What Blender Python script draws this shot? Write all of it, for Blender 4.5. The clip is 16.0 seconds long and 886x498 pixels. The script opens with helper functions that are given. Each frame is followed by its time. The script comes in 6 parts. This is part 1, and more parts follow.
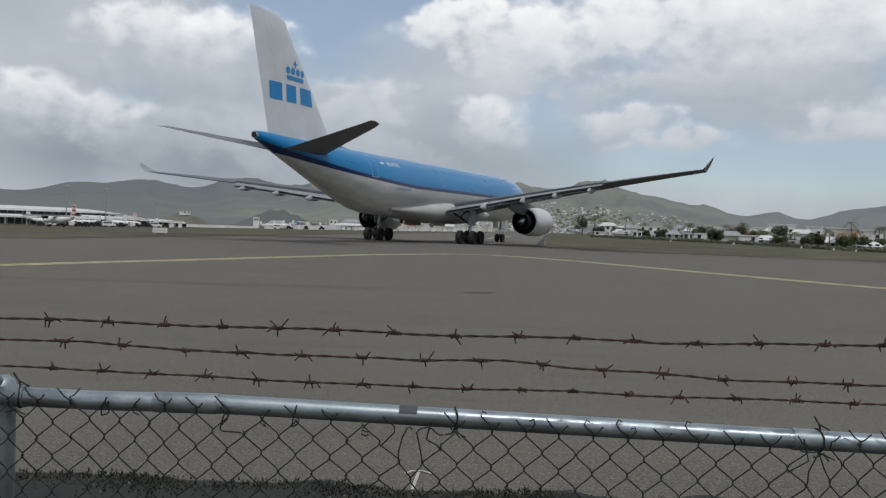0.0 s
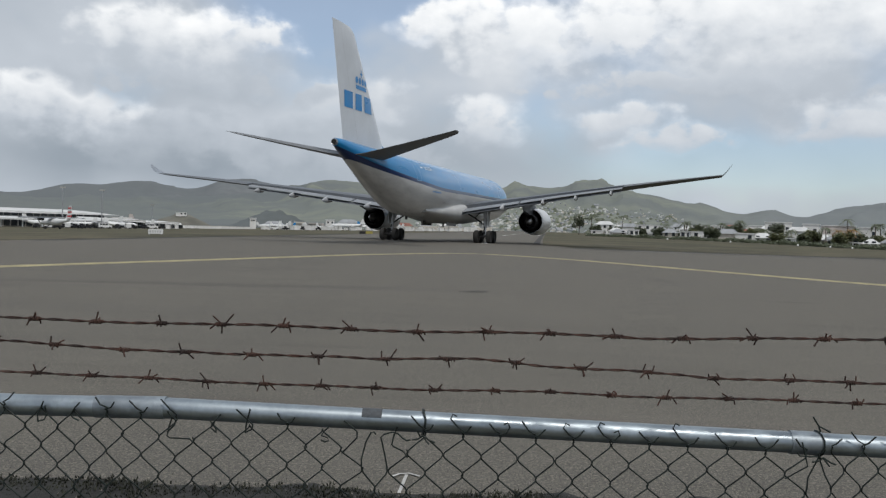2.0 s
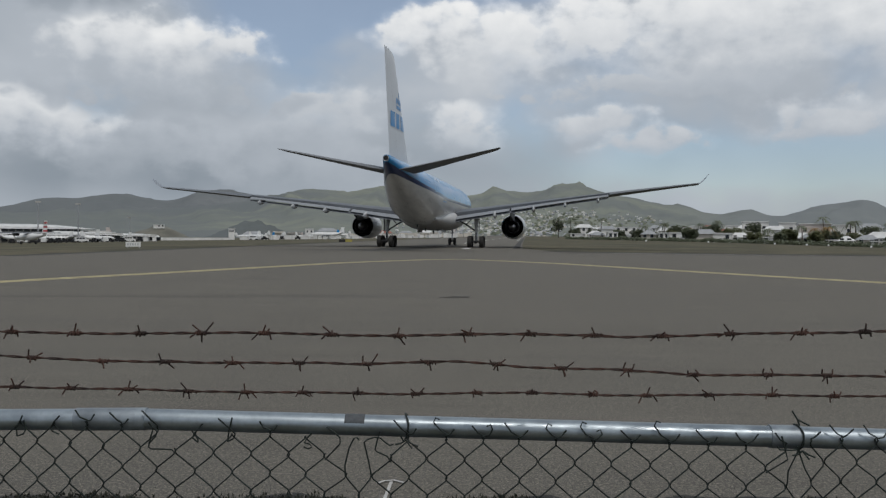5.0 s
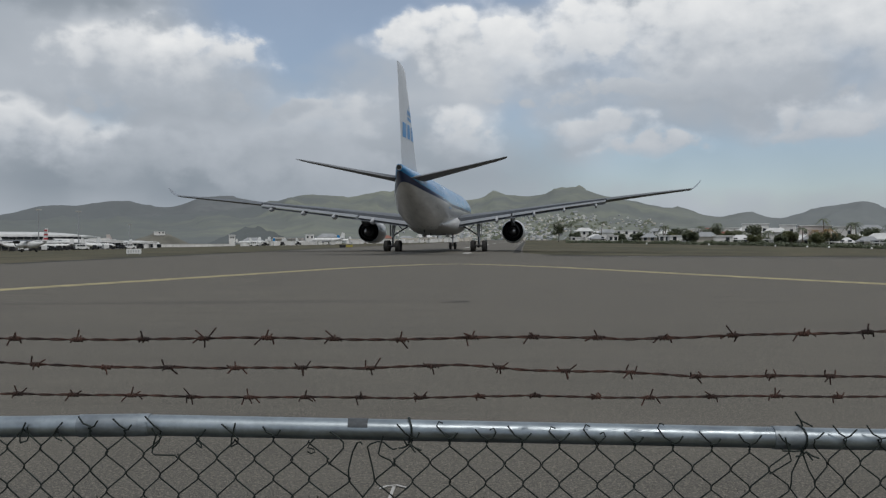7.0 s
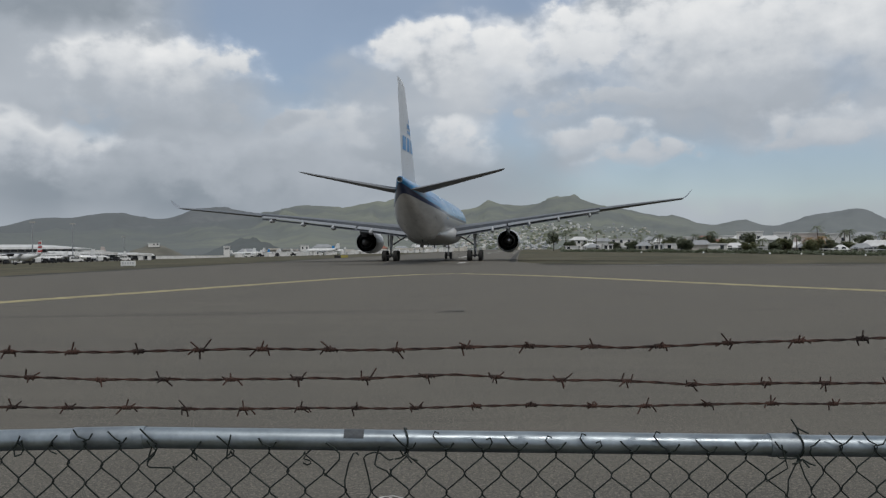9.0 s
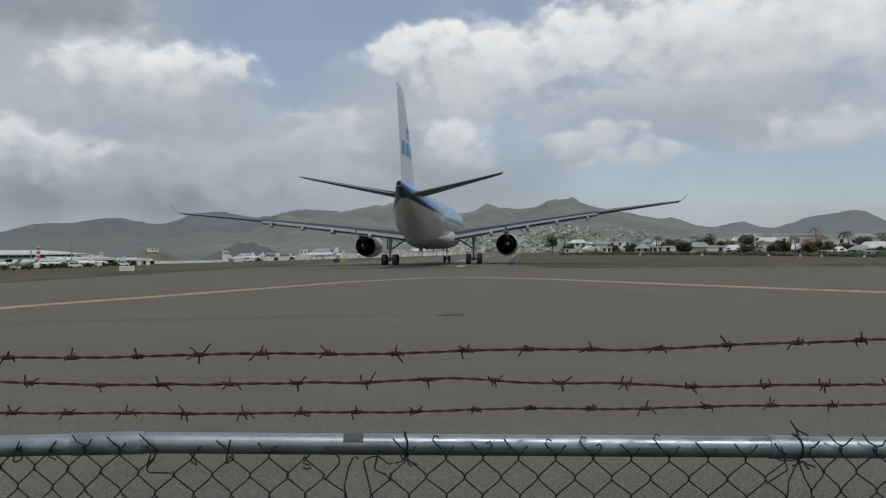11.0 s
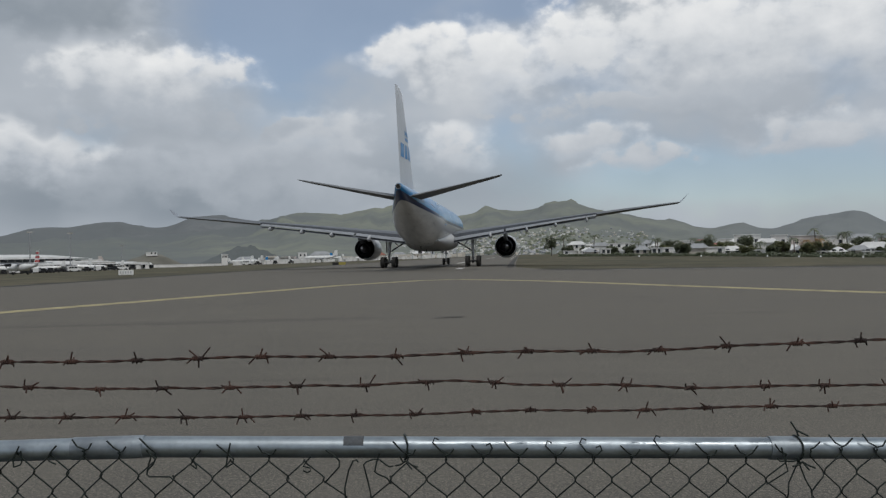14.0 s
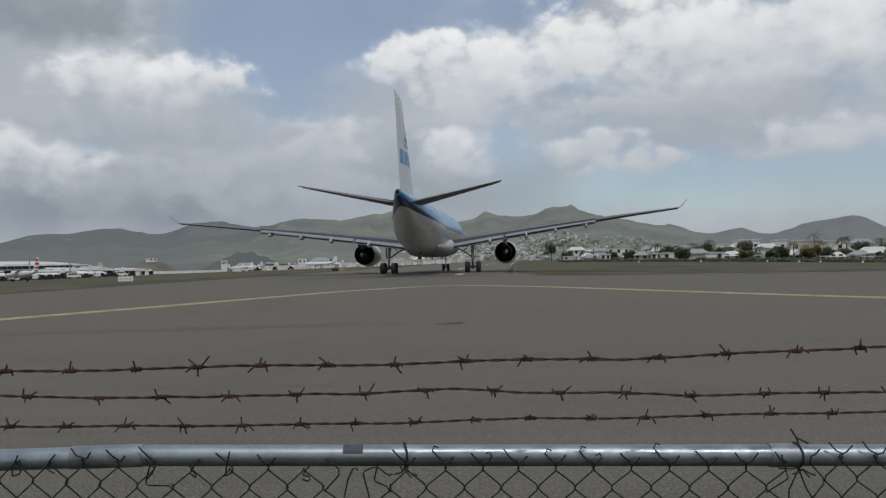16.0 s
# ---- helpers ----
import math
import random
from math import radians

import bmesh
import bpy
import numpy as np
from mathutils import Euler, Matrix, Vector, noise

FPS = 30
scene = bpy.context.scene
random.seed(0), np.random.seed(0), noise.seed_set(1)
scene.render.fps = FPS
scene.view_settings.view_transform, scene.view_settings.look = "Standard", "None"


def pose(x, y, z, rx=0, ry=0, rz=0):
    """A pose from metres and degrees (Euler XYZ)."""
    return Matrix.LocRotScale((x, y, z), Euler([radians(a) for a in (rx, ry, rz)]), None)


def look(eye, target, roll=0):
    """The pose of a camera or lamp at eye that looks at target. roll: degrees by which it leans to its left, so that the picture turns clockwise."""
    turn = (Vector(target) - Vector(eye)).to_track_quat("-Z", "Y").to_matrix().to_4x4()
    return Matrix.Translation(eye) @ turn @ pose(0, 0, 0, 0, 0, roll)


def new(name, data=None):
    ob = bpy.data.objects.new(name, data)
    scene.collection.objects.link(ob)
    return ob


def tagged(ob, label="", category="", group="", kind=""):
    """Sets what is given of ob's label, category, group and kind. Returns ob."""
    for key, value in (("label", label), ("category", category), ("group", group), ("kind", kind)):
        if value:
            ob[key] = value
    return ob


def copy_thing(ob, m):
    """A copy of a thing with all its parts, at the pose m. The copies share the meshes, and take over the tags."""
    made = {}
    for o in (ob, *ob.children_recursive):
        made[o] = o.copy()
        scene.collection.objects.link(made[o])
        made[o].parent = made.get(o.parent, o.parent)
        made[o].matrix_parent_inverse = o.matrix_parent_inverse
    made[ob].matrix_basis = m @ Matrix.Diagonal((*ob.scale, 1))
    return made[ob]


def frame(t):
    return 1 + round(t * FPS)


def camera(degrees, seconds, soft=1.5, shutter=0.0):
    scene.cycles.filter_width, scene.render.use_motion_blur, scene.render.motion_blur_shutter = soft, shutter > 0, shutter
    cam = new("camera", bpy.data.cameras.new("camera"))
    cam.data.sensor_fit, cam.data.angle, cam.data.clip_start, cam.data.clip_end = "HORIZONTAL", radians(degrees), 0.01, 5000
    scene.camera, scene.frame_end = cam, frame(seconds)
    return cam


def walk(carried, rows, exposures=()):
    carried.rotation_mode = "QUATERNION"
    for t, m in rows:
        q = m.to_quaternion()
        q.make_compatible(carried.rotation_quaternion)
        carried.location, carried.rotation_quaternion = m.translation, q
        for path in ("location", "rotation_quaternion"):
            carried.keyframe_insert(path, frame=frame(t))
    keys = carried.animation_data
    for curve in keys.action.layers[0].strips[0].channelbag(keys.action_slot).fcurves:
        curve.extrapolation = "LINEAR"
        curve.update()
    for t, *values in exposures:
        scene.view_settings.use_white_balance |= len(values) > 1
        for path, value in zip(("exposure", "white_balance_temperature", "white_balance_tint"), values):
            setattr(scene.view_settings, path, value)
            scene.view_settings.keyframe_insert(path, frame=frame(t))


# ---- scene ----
cam = camera(53.7, 16.0, soft=1.3)
# seconds, eye x, y, z, turn to the left, tilt up, lean (degrees)
VIEW = [
    (0, -0.059, -0.148, 1.576, 1.95, -1.39, 1.95),
    (0.5, -0.015, -0.091, 1.569, 1.87, -1.13, 1.95),
    (1, -0.001, -0.024, 1.556, 1.93, -1.34, 1.84),
    (1.5, 0.002, 0.009, 1.556, 1.82, -1.34, 1.70),
    (2, -0.001, 0.009, 1.552, 1.76, -1.40, 1.62),
    (2.5, 0.001, 0.011, 1.549, 1.24, -1.40, 1.34),
    (3, 0.002, 0.009, 1.548, 0.67, -1.15, 1.02),
    (3.5, 0.003, 0.005, 1.548, 0.60, -1.20, 0.91),
    (4, 0.003, 0.004, 1.548, 0.52, -1.12, 0.75),
    (6.5, -0.001, 0.003, 1.545, 0.53, -0.79, -0.01),
    (7, -0.001, 0.002, 1.545, 0.50, -0.66, -0.08),
    (7.5, -0.000, 0.001, 1.546, 0.42, -0.40, -0.27),
    (8, -0.000, 0.003, 1.545, 0.26, -0.20, -0.36),
    (8.5, -0.001, 0.001, 1.545, 0.20, -0.08, -0.42),
    (9, -0.001, 0.001, 1.545, 0.17, -0.02, -0.47),
    (11.5, -0.001, 0.000, 1.545, 0.08, 0.23, -0.79),
    (12, -0.001, 0.000, 1.545, 0.08, 0.22, -0.81),
    (12.5, -0.001, -0.000, 1.545, 0.08, 0.26, -0.88),
    (13, -0.000, -0.000, 1.545, 0.08, 0.28, -0.97),
    (13.5, -0.000, -0.000, 1.546, 0.08, 0.33, -0.97),
    (14, -0.001, 0.000, 1.545, 0.03, 0.37, -1.03),
    (14.5, -0.000, -0.001, 1.546, 0.01, 0.48, -1.04),
    (15, -0.000, -0.002, 1.546, -0.01, 0.59, -1.07),
    (15.5, -0.001, -0.001, 1.546, -0.03, 0.68, -1.10),
    (16, 0.000, 0.000, 1.549, 0.00, 0.75, -1.15),
]
walk(cam, [(t, pose(x, y, z, 0, 0, yaw) @ pose(0, 0, 0, 90 + tilt) @ pose(0, 0, 0, 0, 0, lean)) for t, x, y, z, yaw, tilt, lean in VIEW],
     exposures=[(0.0, 0.12), (0.7, 0.06), (2.0, 0.27), (3.0, 0.06), (8.0, -0.05), (16.0, -0.05)])


# ---- node helpers ----
class Tree:
    """Short ways to write node trees."""

    def __init__(self, tree):
        self.t = tree
        tree.nodes.clear()

    def add(self, kind):
        return self.t.nodes.new(kind)

    def put(self, socket, value):
        if isinstance(value, (int, float)):
            socket.default_value = value
        elif isinstance(value, (tuple, list)):
            socket.default_value = (*value, 1.0) if len(value) == 3 and socket.type == "RGBA" else value
        else:
            self.t.links.new(value, socket)

    def m(self, op, a, b=0.0, c=None):
        n = self.add("ShaderNodeMath")
        n.operation = op
        self.put(n.inputs[0], a)
        self.put(n.inputs[1], b)
        if c is not None:
            self.put(n.inputs[2], c)
        return n.outputs[0]

    def smooth(self, x, lo, hi, a=0.0, b=1.0):
        n = self.add("ShaderNodeMapRange")
        n.interpolation_type = "SMOOTHSTEP"
        for i, v in enumerate((x, lo, hi, a, b)):
            self.put(n.inputs[i], v)
        return n.outputs[0]

    def mix(self, f, a, b):
        n = self.add("ShaderNodeMix")
        n.data_type = "RGBA"
        self.put(n.inputs[0], f)
        self.put(n.inputs[6], a)
        self.put(n.inputs[7], b)
        return n.outputs[2]

    def noise(self, vec, scale, detail=4.0, rough=0.55, distort=0.0):
        n = self.add("ShaderNodeTexNoise")
        if vec is not None:
            self.put(n.inputs["Vector"], vec)
        for k, v in (("Scale", scale), ("Detail", detail), ("Roughness", rough), ("Distortion", distort)):
            n.inputs[k].default_value = v
        return n

    def xyz(self, v):
        n = self.add("ShaderNodeSeparateXYZ")
        self.put(n.inputs[0], v)
        return n.outputs

    def vec(self, x, y, z):
        n = self.add("ShaderNodeCombineXYZ")
        for i, v in enumerate((x, y, z)):
            self.put(n.inputs[i], v)
        return n.outputs[0]


# ---- daylight ----
SUN_EL, SUN_AZ = radians(60), radians(158)   # azimuth clockwise from +y
world = bpy.data.worlds.new("sky")
scene.world = world
world.use_nodes = True
w = Tree(world.node_tree)
sky = w.add("ShaderNodeTexSky")
sky.sky_type, sky.sun_disc, sky.sun_elevation, sky.sun_rotation = "NISHITA", False, SUN_EL, SUN_AZ
sky.air_density, sky.dust_density, sky.ozone_density = 1.0, 0.5, 4.0
coord = w.add("ShaderNodeTexCoord").outputs["Generated"]
dx, dy, dz = w.xyz(coord)
az = w.m("MULTIPLY", w.m("ARCTAN2", dx, dy), 57.296)
el = w.m("MULTIPLY", w.m("ARCSINE", dz), 57.296)
flat = w.vec(w.m("MULTIPLY", az, 0.75), el, 0.0)
big = w.noise(flat, 0.15, 4.0, 0.5).outputs["Fac"]
drift = w.xyz(w.noise(flat, 0.30, 2.0, 0.45).outputs["Color"])
azd = w.m("ADD", az, w.m("MULTIPLY", w.m("SUBTRACT", drift[0], 0.5), 4.5))
eld = w.m("ADD", el, w.m("MULTIPLY", w.m("SUBTRACT", drift[1], 0.5), 2.8))
swirl = w.vec(w.m("MULTIPLY", azd, 0.75), eld, 0.0)


def billow(scale):
    """Rounded lumps of cloud, 1 in their middle and 0 between them."""
    n = w.add("ShaderNodeTexVoronoi")
    n.feature = "SMOOTH_F1"
    w.put(n.inputs["Vector"], swirl)
    n.inputs["Scale"].default_value, n.inputs["Smoothness"].default_value = scale, 0.6
    return w.smooth(n.outputs["Distance"], 0.75, 0.05)


lump, knob = billow(0.24), billow(0.7)
fine = w.noise(flat, 0.95, 4.0, 0.52).outputs["Fac"]
relief = w.m("ADD", w.m("MULTIPLY", w.m("SUBTRACT", lump, 0.45), 0.55), w.m("ADD", w.m("MULTIPLY", w.m("SUBTRACT", knob, 0.45), 0.50), w.m("MULTIPLY", w.m("SUBTRACT", fine, 0.5), 1.3)))


def blobs(rows, start):
    """Soft patches of the cloud layer: bearing, elevation, half width, half height (degrees), strength."""
    total = start
    for a, e, ra, re, k in rows:
        u = w.m("DIVIDE", w.m("SUBTRACT", azd, a), ra)
        v = w.m("DIVIDE", w.m("SUBTRACT", eld, e), re)
        d = w.m("ADD", w.m("MULTIPLY", u, u), w.m("MULTIPLY", v, v))
        total = w.m("ADD", total, w.m("MULTIPLY", w.m("EXPONENT", w.m("MULTIPLY", d, -1.0)), k))
    return total


HOLES = [(-10.5, 14.4, 4.5, 3.0, -0.9), (-4.0, 16.2, 7.0, 2.0, -0.7), (6.8, 16.6, 3.0, 1.4, -0.8), (23.0, 4.6, 9.0, 2.0, -0.62), (14.0, 4.4, 8.0, 1.6, -0.5), (4.4, 7.6, 2.6, 2.0, -0.45), (-18.0, 4.4, 12.0, 2.2, 0.5)]
SHADES = [(-20.0, 3.6, 14.0, 2.4, -0.26), (4.0, 4.5, 12.0, 2.5, -0.10), (-2.0, 9.5, 6.0, 2.5, 0.06), (20.0, 4.0, 9.0, 2.0, -0.04)]
# heaped clouds, lit from above: bearing, elevation, half width, half height, brightness of foot and top
HEAPS = [(-8.5, 8.2, 6.0, 2.4, 0.44, 0.60), (-8.2, 4.6, 9.0, 1.8, 0.30, 0.42), (-13.1, 6.2, 6.0, 2.2, 0.28, 0.48), (-20.0, 5.4, 9.0, 2.2, 0.24, 0.46), (-25.6, 6.8, 6.0, 2.3, 0.40, 0.80), (0.6, 6.9, 3.8, 1.8, 0.46, 0.70),
         (-18.0, 8.8, 10.0, 1.9, 0.30, 0.46), (-19.2, 11.8, 7.0, 2.8, 0.40, 0.86), (-15.2, 11.6, 4.2, 2.6, 0.42, 0.92), (-25.0, 14.9, 7.6, 2.0, 0.14, 0.24),
         (-1.4, 13.2, 4.4, 2.1, 0.54, 0.88), (3.0, 12.4, 6.6, 3.2, 0.50, 0.92), (9.6, 13.0, 7.5, 3.8, 0.50, 0.94), (16.3, 13.4, 9.5, 4.6, 0.46, 0.90), (25.0, 12.7, 9.0, 4.6, 0.42, 0.84),
         (11.4, 9.3, 9.5, 1.4, 0.40, 0.52), (18.0, 8.8, 8.0, 1.5, 0.32, 0.47), (9.0, 7.2, 4.6, 1.3, 0.42, 0.62), (13.4, 5.9, 4.0, 1.2, 0.44, 0.58), (22.5, 7.0, 6.0, 1.7, 0.40, 0.58)]
cover = w.m("ADD", blobs(HOLES, 0.58), w.m("MULTIPLY", w.m("SUBTRACT", big, 0.5), 1.2))
cover = w.smooth(cover, 0.05, 0.65, 0.46, 1.0)
shade = w.m("ADD", blobs(SHADES, 0.42), w.m("MULTIPLY", w.m("SUBTRACT", lump, 0.5), 0.10))
shade = w.m("ADD", shade, w.m("MULTIPLY", w.m("SUBTRACT", big, 0.5), 0.25))
for a, e, ra, re, lo, hi in HEAPS:
    u = w.m("DIVIDE", w.m("SUBTRACT", azd, a), ra)
    v = w.m("DIVIDE", w.m("SUBTRACT", eld, e), re)
    d = w.m("ADD", w.m("MULTIPLY", u, u), w.m("MULTIPLY", v, v))
    mask = w.smooth(w.m("ADD", w.m("SUBTRACT", 1.0, d), relief), -0.15, 0.70)
    mask = w.m("MULTIPLY", mask, w.smooth(v, -1.5, -0.1))
    lit = w.smooth(w.m("ADD", v, w.m("MULTIPLY", relief, 0.45)), -1.2, 1.0, lo, hi)
    lit = w.m("ADD", lit, w.m("MULTIPLY", w.m("SUBTRACT", fine, 0.5), 0.10))
    shade = w.m("ADD", w.m("MULTIPLY", shade, w.m("SUBTRACT", 1.0, mask)), w.m("MULTIPLY", lit, mask))
    cover = w.m("MAXIMUM", cover, mask)
ramp = w.add("ShaderNodeValToRGB")
w.put(ramp.inputs[0], shade)
for i, (p, c) in enumerate([(0.15, (0.26, 0.30, 0.345)), (0.45, (0.44, 0.48, 0.53)), (0.75, (0.72, 0.74, 0.76)), (1.0, (0.93, 0.93, 0.92))]):
    e = ramp.color_ramp.elements[i] if i < 2 else ramp.color_ramp.elements.new(p)
    e.position, e.color = p, (*c, 1)
bg_sky, bg_cloud = w.add("ShaderNodeBackground"), w.add("ShaderNodeBackground")
w.put(bg_sky.inputs[0], sky.outputs[0])
bg_sky.inputs[1].default_value = 0.10
w.put(bg_cloud.inputs[0], ramp.outputs[0])
bg_cloud.inputs[1].default_value = 1.01
both = w.add("ShaderNodeMixShader")
w.put(both.inputs[0], cover)
w.put(both.inputs[1], bg_sky.outputs[0])
w.put(both.inputs[2], bg_cloud.outputs[0])
w.put(w.add("ShaderNodeOutputWorld").inputs[0], both.outputs[0])

sun = new("sun", bpy.data.lights.new("sun", "SUN"))
sun.data.energy, sun.data.angle, sun.data.color = 1.5, radians(7), (1.0, 0.96, 0.9)
to_sun = Vector((math.sin(SUN_AZ) * math.cos(SUN_EL), math.cos(SUN_AZ) * math.cos(SUN_EL), math.sin(SUN_EL)))
sun.matrix_world = look(to_sun * 300, (0, 0, 0))


# ---- materials ----
def material(name, base, rough=0.6, metal=0.0, vary=0.25, scale=4.0, fine=40.0, bump=0.15, tint=None, rvary=0.1, depth=0.01, coat=0.0, gloss=0.5):
    """A surface with variation at two scales: broad stains and fine grain."""
    mat = bpy.data.materials.new(name)
    mat.use_nodes = True
    t = Tree(mat.node_tree)
    p = t.add("ShaderNodeBsdfPrincipled")
    pos = t.add("ShaderNodeTexCoord").outputs["Object"]
    a = t.noise(pos, scale, 5.0).outputs["Fac"]
    b = t.noise(pos, fine, 4.0, 0.65).outputs["Fac"]
    dark = tuple(c * (1 - vary) for c in base)
    light = tuple(min(1.0, c * (1 + vary)) for c in (tint or base))
    col = t.mix(t.smooth(a, 0.3, 0.7), dark, light)
    col = t.mix(t.m("MULTIPLY", t.smooth(b, 0.35, 0.7), min(0.9, vary * 1.2)), col, tuple(c * 0.6 for c in base))
    t.put(p.inputs["Base Color"], col)
    t.put(p.inputs["Roughness"], t.smooth(a, 0.25, 0.75, max(0.02, rough - rvary), min(1.0, rough + rvary)))
    p.inputs["Metallic"].default_value = metal
    p.inputs["Coat Weight"].default_value = coat
    p.inputs["Specular IOR Level"].default_value = gloss
    if bump:
        n = t.add("ShaderNodeBump")
        n.inputs["Strength"].default_value, n.inputs["Distance"].default_value = bump, depth
        t.put(n.inputs["Height"], b)
        t.put(p.inputs["Normal"], n.outputs[0])
    t.put(t.add("ShaderNodeOutputMaterial").inputs[0], p.outputs[0])
    return mat


def asphalt_material():
    mat = bpy.data.materials.new("worn_asphalt")
    mat.use_nodes = True
    t = Tree(mat.node_tree)
    p = t.add("ShaderNodeBsdfPrincipled")
    pos = t.add("ShaderNodeTexCoord").outputs["Object"]
    x, y, z = t.xyz(pos)
    grit = t.noise(pos, 42.0, 3.0, 0.75).outputs["Fac"]
    stones = t.noise(pos, 95.0, 2.0, 0.7).outputs["Fac"]
    lumps = t.noise(pos, 14.0, 4.0, 0.65).outputs["Fac"]
    mottle = t.noise(pos, 2.2, 4.0, 0.6).outputs["Fac"]
    stain = t.noise(pos, 0.35, 5.0, 0.6).outputs["Fac"]
    streak = t.noise(t.vec(t.m("MULTIPLY", x, 0.35), t.m("MULTIPLY", y, 0.05), 0.0), 1.0, 5.0, 0.6).outputs["Fac"]
    cross = t.noise(t.vec(t.m("MULTIPLY", x, 0.03), t.m("MULTIPLY", y, 0.3), 3.0), 1.0, 5.0, 0.6).outputs["Fac"]
    col = t.mix(t.smooth(stain, 0.3, 0.7), (0.101, 0.094, 0.079), (0.131, 0.122, 0.103))
    col = t.mix(t.m("MULTIPLY", t.smooth(mottle, 0.42, 0.68), 0.4), col, (0.098, 0.092, 0.080))
    col = t.mix(t.m("MULTIPLY", t.smooth(lumps, 0.42, 0.66), 0.55), col, (0.165, 0.150, 0.135))
    col = t.mix(t.m("MULTIPLY", t.smooth(streak, 0.5, 0.75), 0.35), col, (0.075, 0.071, 0.066))
    col = t.mix(t.m("MULTIPLY", t.smooth(cross, 0.52, 0.72), 0.45), col, (0.082, 0.078, 0.072))
    bands = t.noise(t.vec(t.m("MULTIPLY", x, 0.22), t.m("MULTIPLY", y, 1.3), 7.0), 1.0, 6.0, 0.7).outputs["Fac"]
    col = t.mix(t.m("MULTIPLY", t.smooth(bands, 0.5, 0.72), 0.65), col, (0.080, 0.074, 0.064))
    col = t.mix(t.m("MULTIPLY", t.smooth(bands, 0.46, 0.28), 0.6), col, (0.158, 0.143, 0.124))
    tar = t.m("ABSOLUTE", t.m("ADD", t.m("SUBTRACT", y, t.m("ADD", t.m("MULTIPLY", x, 0.13), 22.1)), t.m("MULTIPLY", t.m("SUBTRACT", bands, 0.5), 1.6)))
    tar = t.m("MULTIPLY", t.smooth(tar, 0.75, 0.05), t.smooth(x, -0.3, -4.0))
    col = t.mix(t.m("MULTIPLY", tar, 0.55), col, (0.060, 0.056, 0.050))
    col = t.mix(t.m("MULTIPLY", t.smooth(grit, 0.48, 0.64), 0.9), col, (0.245, 0.222, 0.182))
    col = t.mix(t.m("MULTIPLY", t.smooth(stones, 0.50, 0.64), 0.9), col, (0.036, 0.033, 0.028))
    t.put(p.inputs["Base Color"], col)
    t.put(p.inputs["Roughness"], t.smooth(stain, 0.2, 0.8, 0.82, 0.95))
    p.inputs["Specular IOR Level"].default_value = 0.25
    n = t.add("ShaderNodeBump")
    n.inputs["Strength"].default_value, n.inputs["Distance"].default_value = 0.5, 0.006
    t.put(n.inputs["Height"], grit)
    t.put(p.inputs["Normal"], n.outputs[0])
    t.put(t.add("ShaderNodeOutputMaterial").inputs[0], p.outputs[0])
    return mat


def livery_material():
    """Blue upper body, dark blue line and pale grey belly, parted along the body's length."""
    mat = bpy.data.materials.new("livery_paint")
    mat.use_nodes = True
    t = Tree(mat.node_tree)
    p = t.add("ShaderNodeBsdfPrincipled")
    pos = t.add("ShaderNodeTexCoord").outputs["Object"]
    x, y, z = t.xyz(pos)
    back = t.m("MAXIMUM", t.m("SUBTRACT", -7.0, y), 0.0)
    rise = t.m("ADD", t.m("MULTIPLY", back, 0.02), t.m("MULTIPLY", t.m("MULTIPLY", back, back), 0.0037))
    h = t.m("SUBTRACT", z, t.m("ADD", 5.52, rise))
    grime = t.noise(t.vec(t.m("MULTIPLY", x, 1.5), t.m("MULTIPLY", y, 0.25), t.m("MULTIPLY", z, 1.5)), 1.0, 6.0, 0.6).outputs["Fac"]
    belly = t.mix(t.smooth(grime, 0.35, 0.7), (0.50, 0.50, 0.495), (0.62, 0.62, 0.61))
    blue = t.mix(t.smooth(grime, 0.3, 0.7), (0.0, 0.168, 0.40), (0.0, 0.195, 0.455))
    line = t.m("ADD", 0.32, t.m("MULTIPLY", t.m("MAXIMUM", t.m("SUBTRACT", -17.0, y), 0.0), 0.012))
    col = t.mix(t.smooth(t.m("ADD", h, line), -0.015, 0.015), belly, (0.006, 0.025, 0.10))
    col = t.mix(t.smooth(h, -0.015, 0.015), col, blue)
    t.put(p.inputs["Base Color"], col)
    t.put(p.inputs["Roughness"], t.smooth(grime, 0.2, 0.8, 0.25, 0.4))
    p.inputs["Specular IOR Level"].default_value = 0.1
    p.inputs["Coat Weight"].default_value, p.inputs["Coat Roughness"].default_value = 0.6, 0.05
    t.put(t.add("ShaderNodeOutputMaterial").inputs[0], p.outputs[0])
    return mat


ASPHALT = asphalt_material()
LIVERY = livery_material()
WHITE = material("white_paint", (0.74, 0.74, 0.73), 0.35, vary=0.08, scale=0.6, fine=6, bump=0.0, coat=0.2)
BELLY = material("pale_belly_paint", (0.47, 0.47, 0.465), 0.4, vary=0.1, scale=0.6, fine=6, bump=0.0)
# Wing grey far below its true tone: underside shade is put into the colour.
GREY = material("shade_darkened_wing_paint", (0.125, 0.135, 0.15), 0.5, vary=0.12, scale=0.8, fine=8, bump=0.0, gloss=0.2)
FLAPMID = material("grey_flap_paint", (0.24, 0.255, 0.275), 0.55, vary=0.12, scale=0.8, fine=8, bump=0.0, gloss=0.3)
FLAPGREY = material("pale_flap_paint", (0.46, 0.47, 0.48), 0.55, vary=0.1, scale=0.8, fine=8, bump=0.0, gloss=0.3)
FINWHITE = material("cool_white_paint", (0.60, 0.63, 0.665), 0.4, vary=0.06, scale=0.5, fine=5, bump=0.0)
NACELLE = material("pale_nacelle_paint", (0.54, 0.55, 0.56), 0.35, vary=0.1, scale=0.6, fine=6, bump=0.0, coat=0.2)
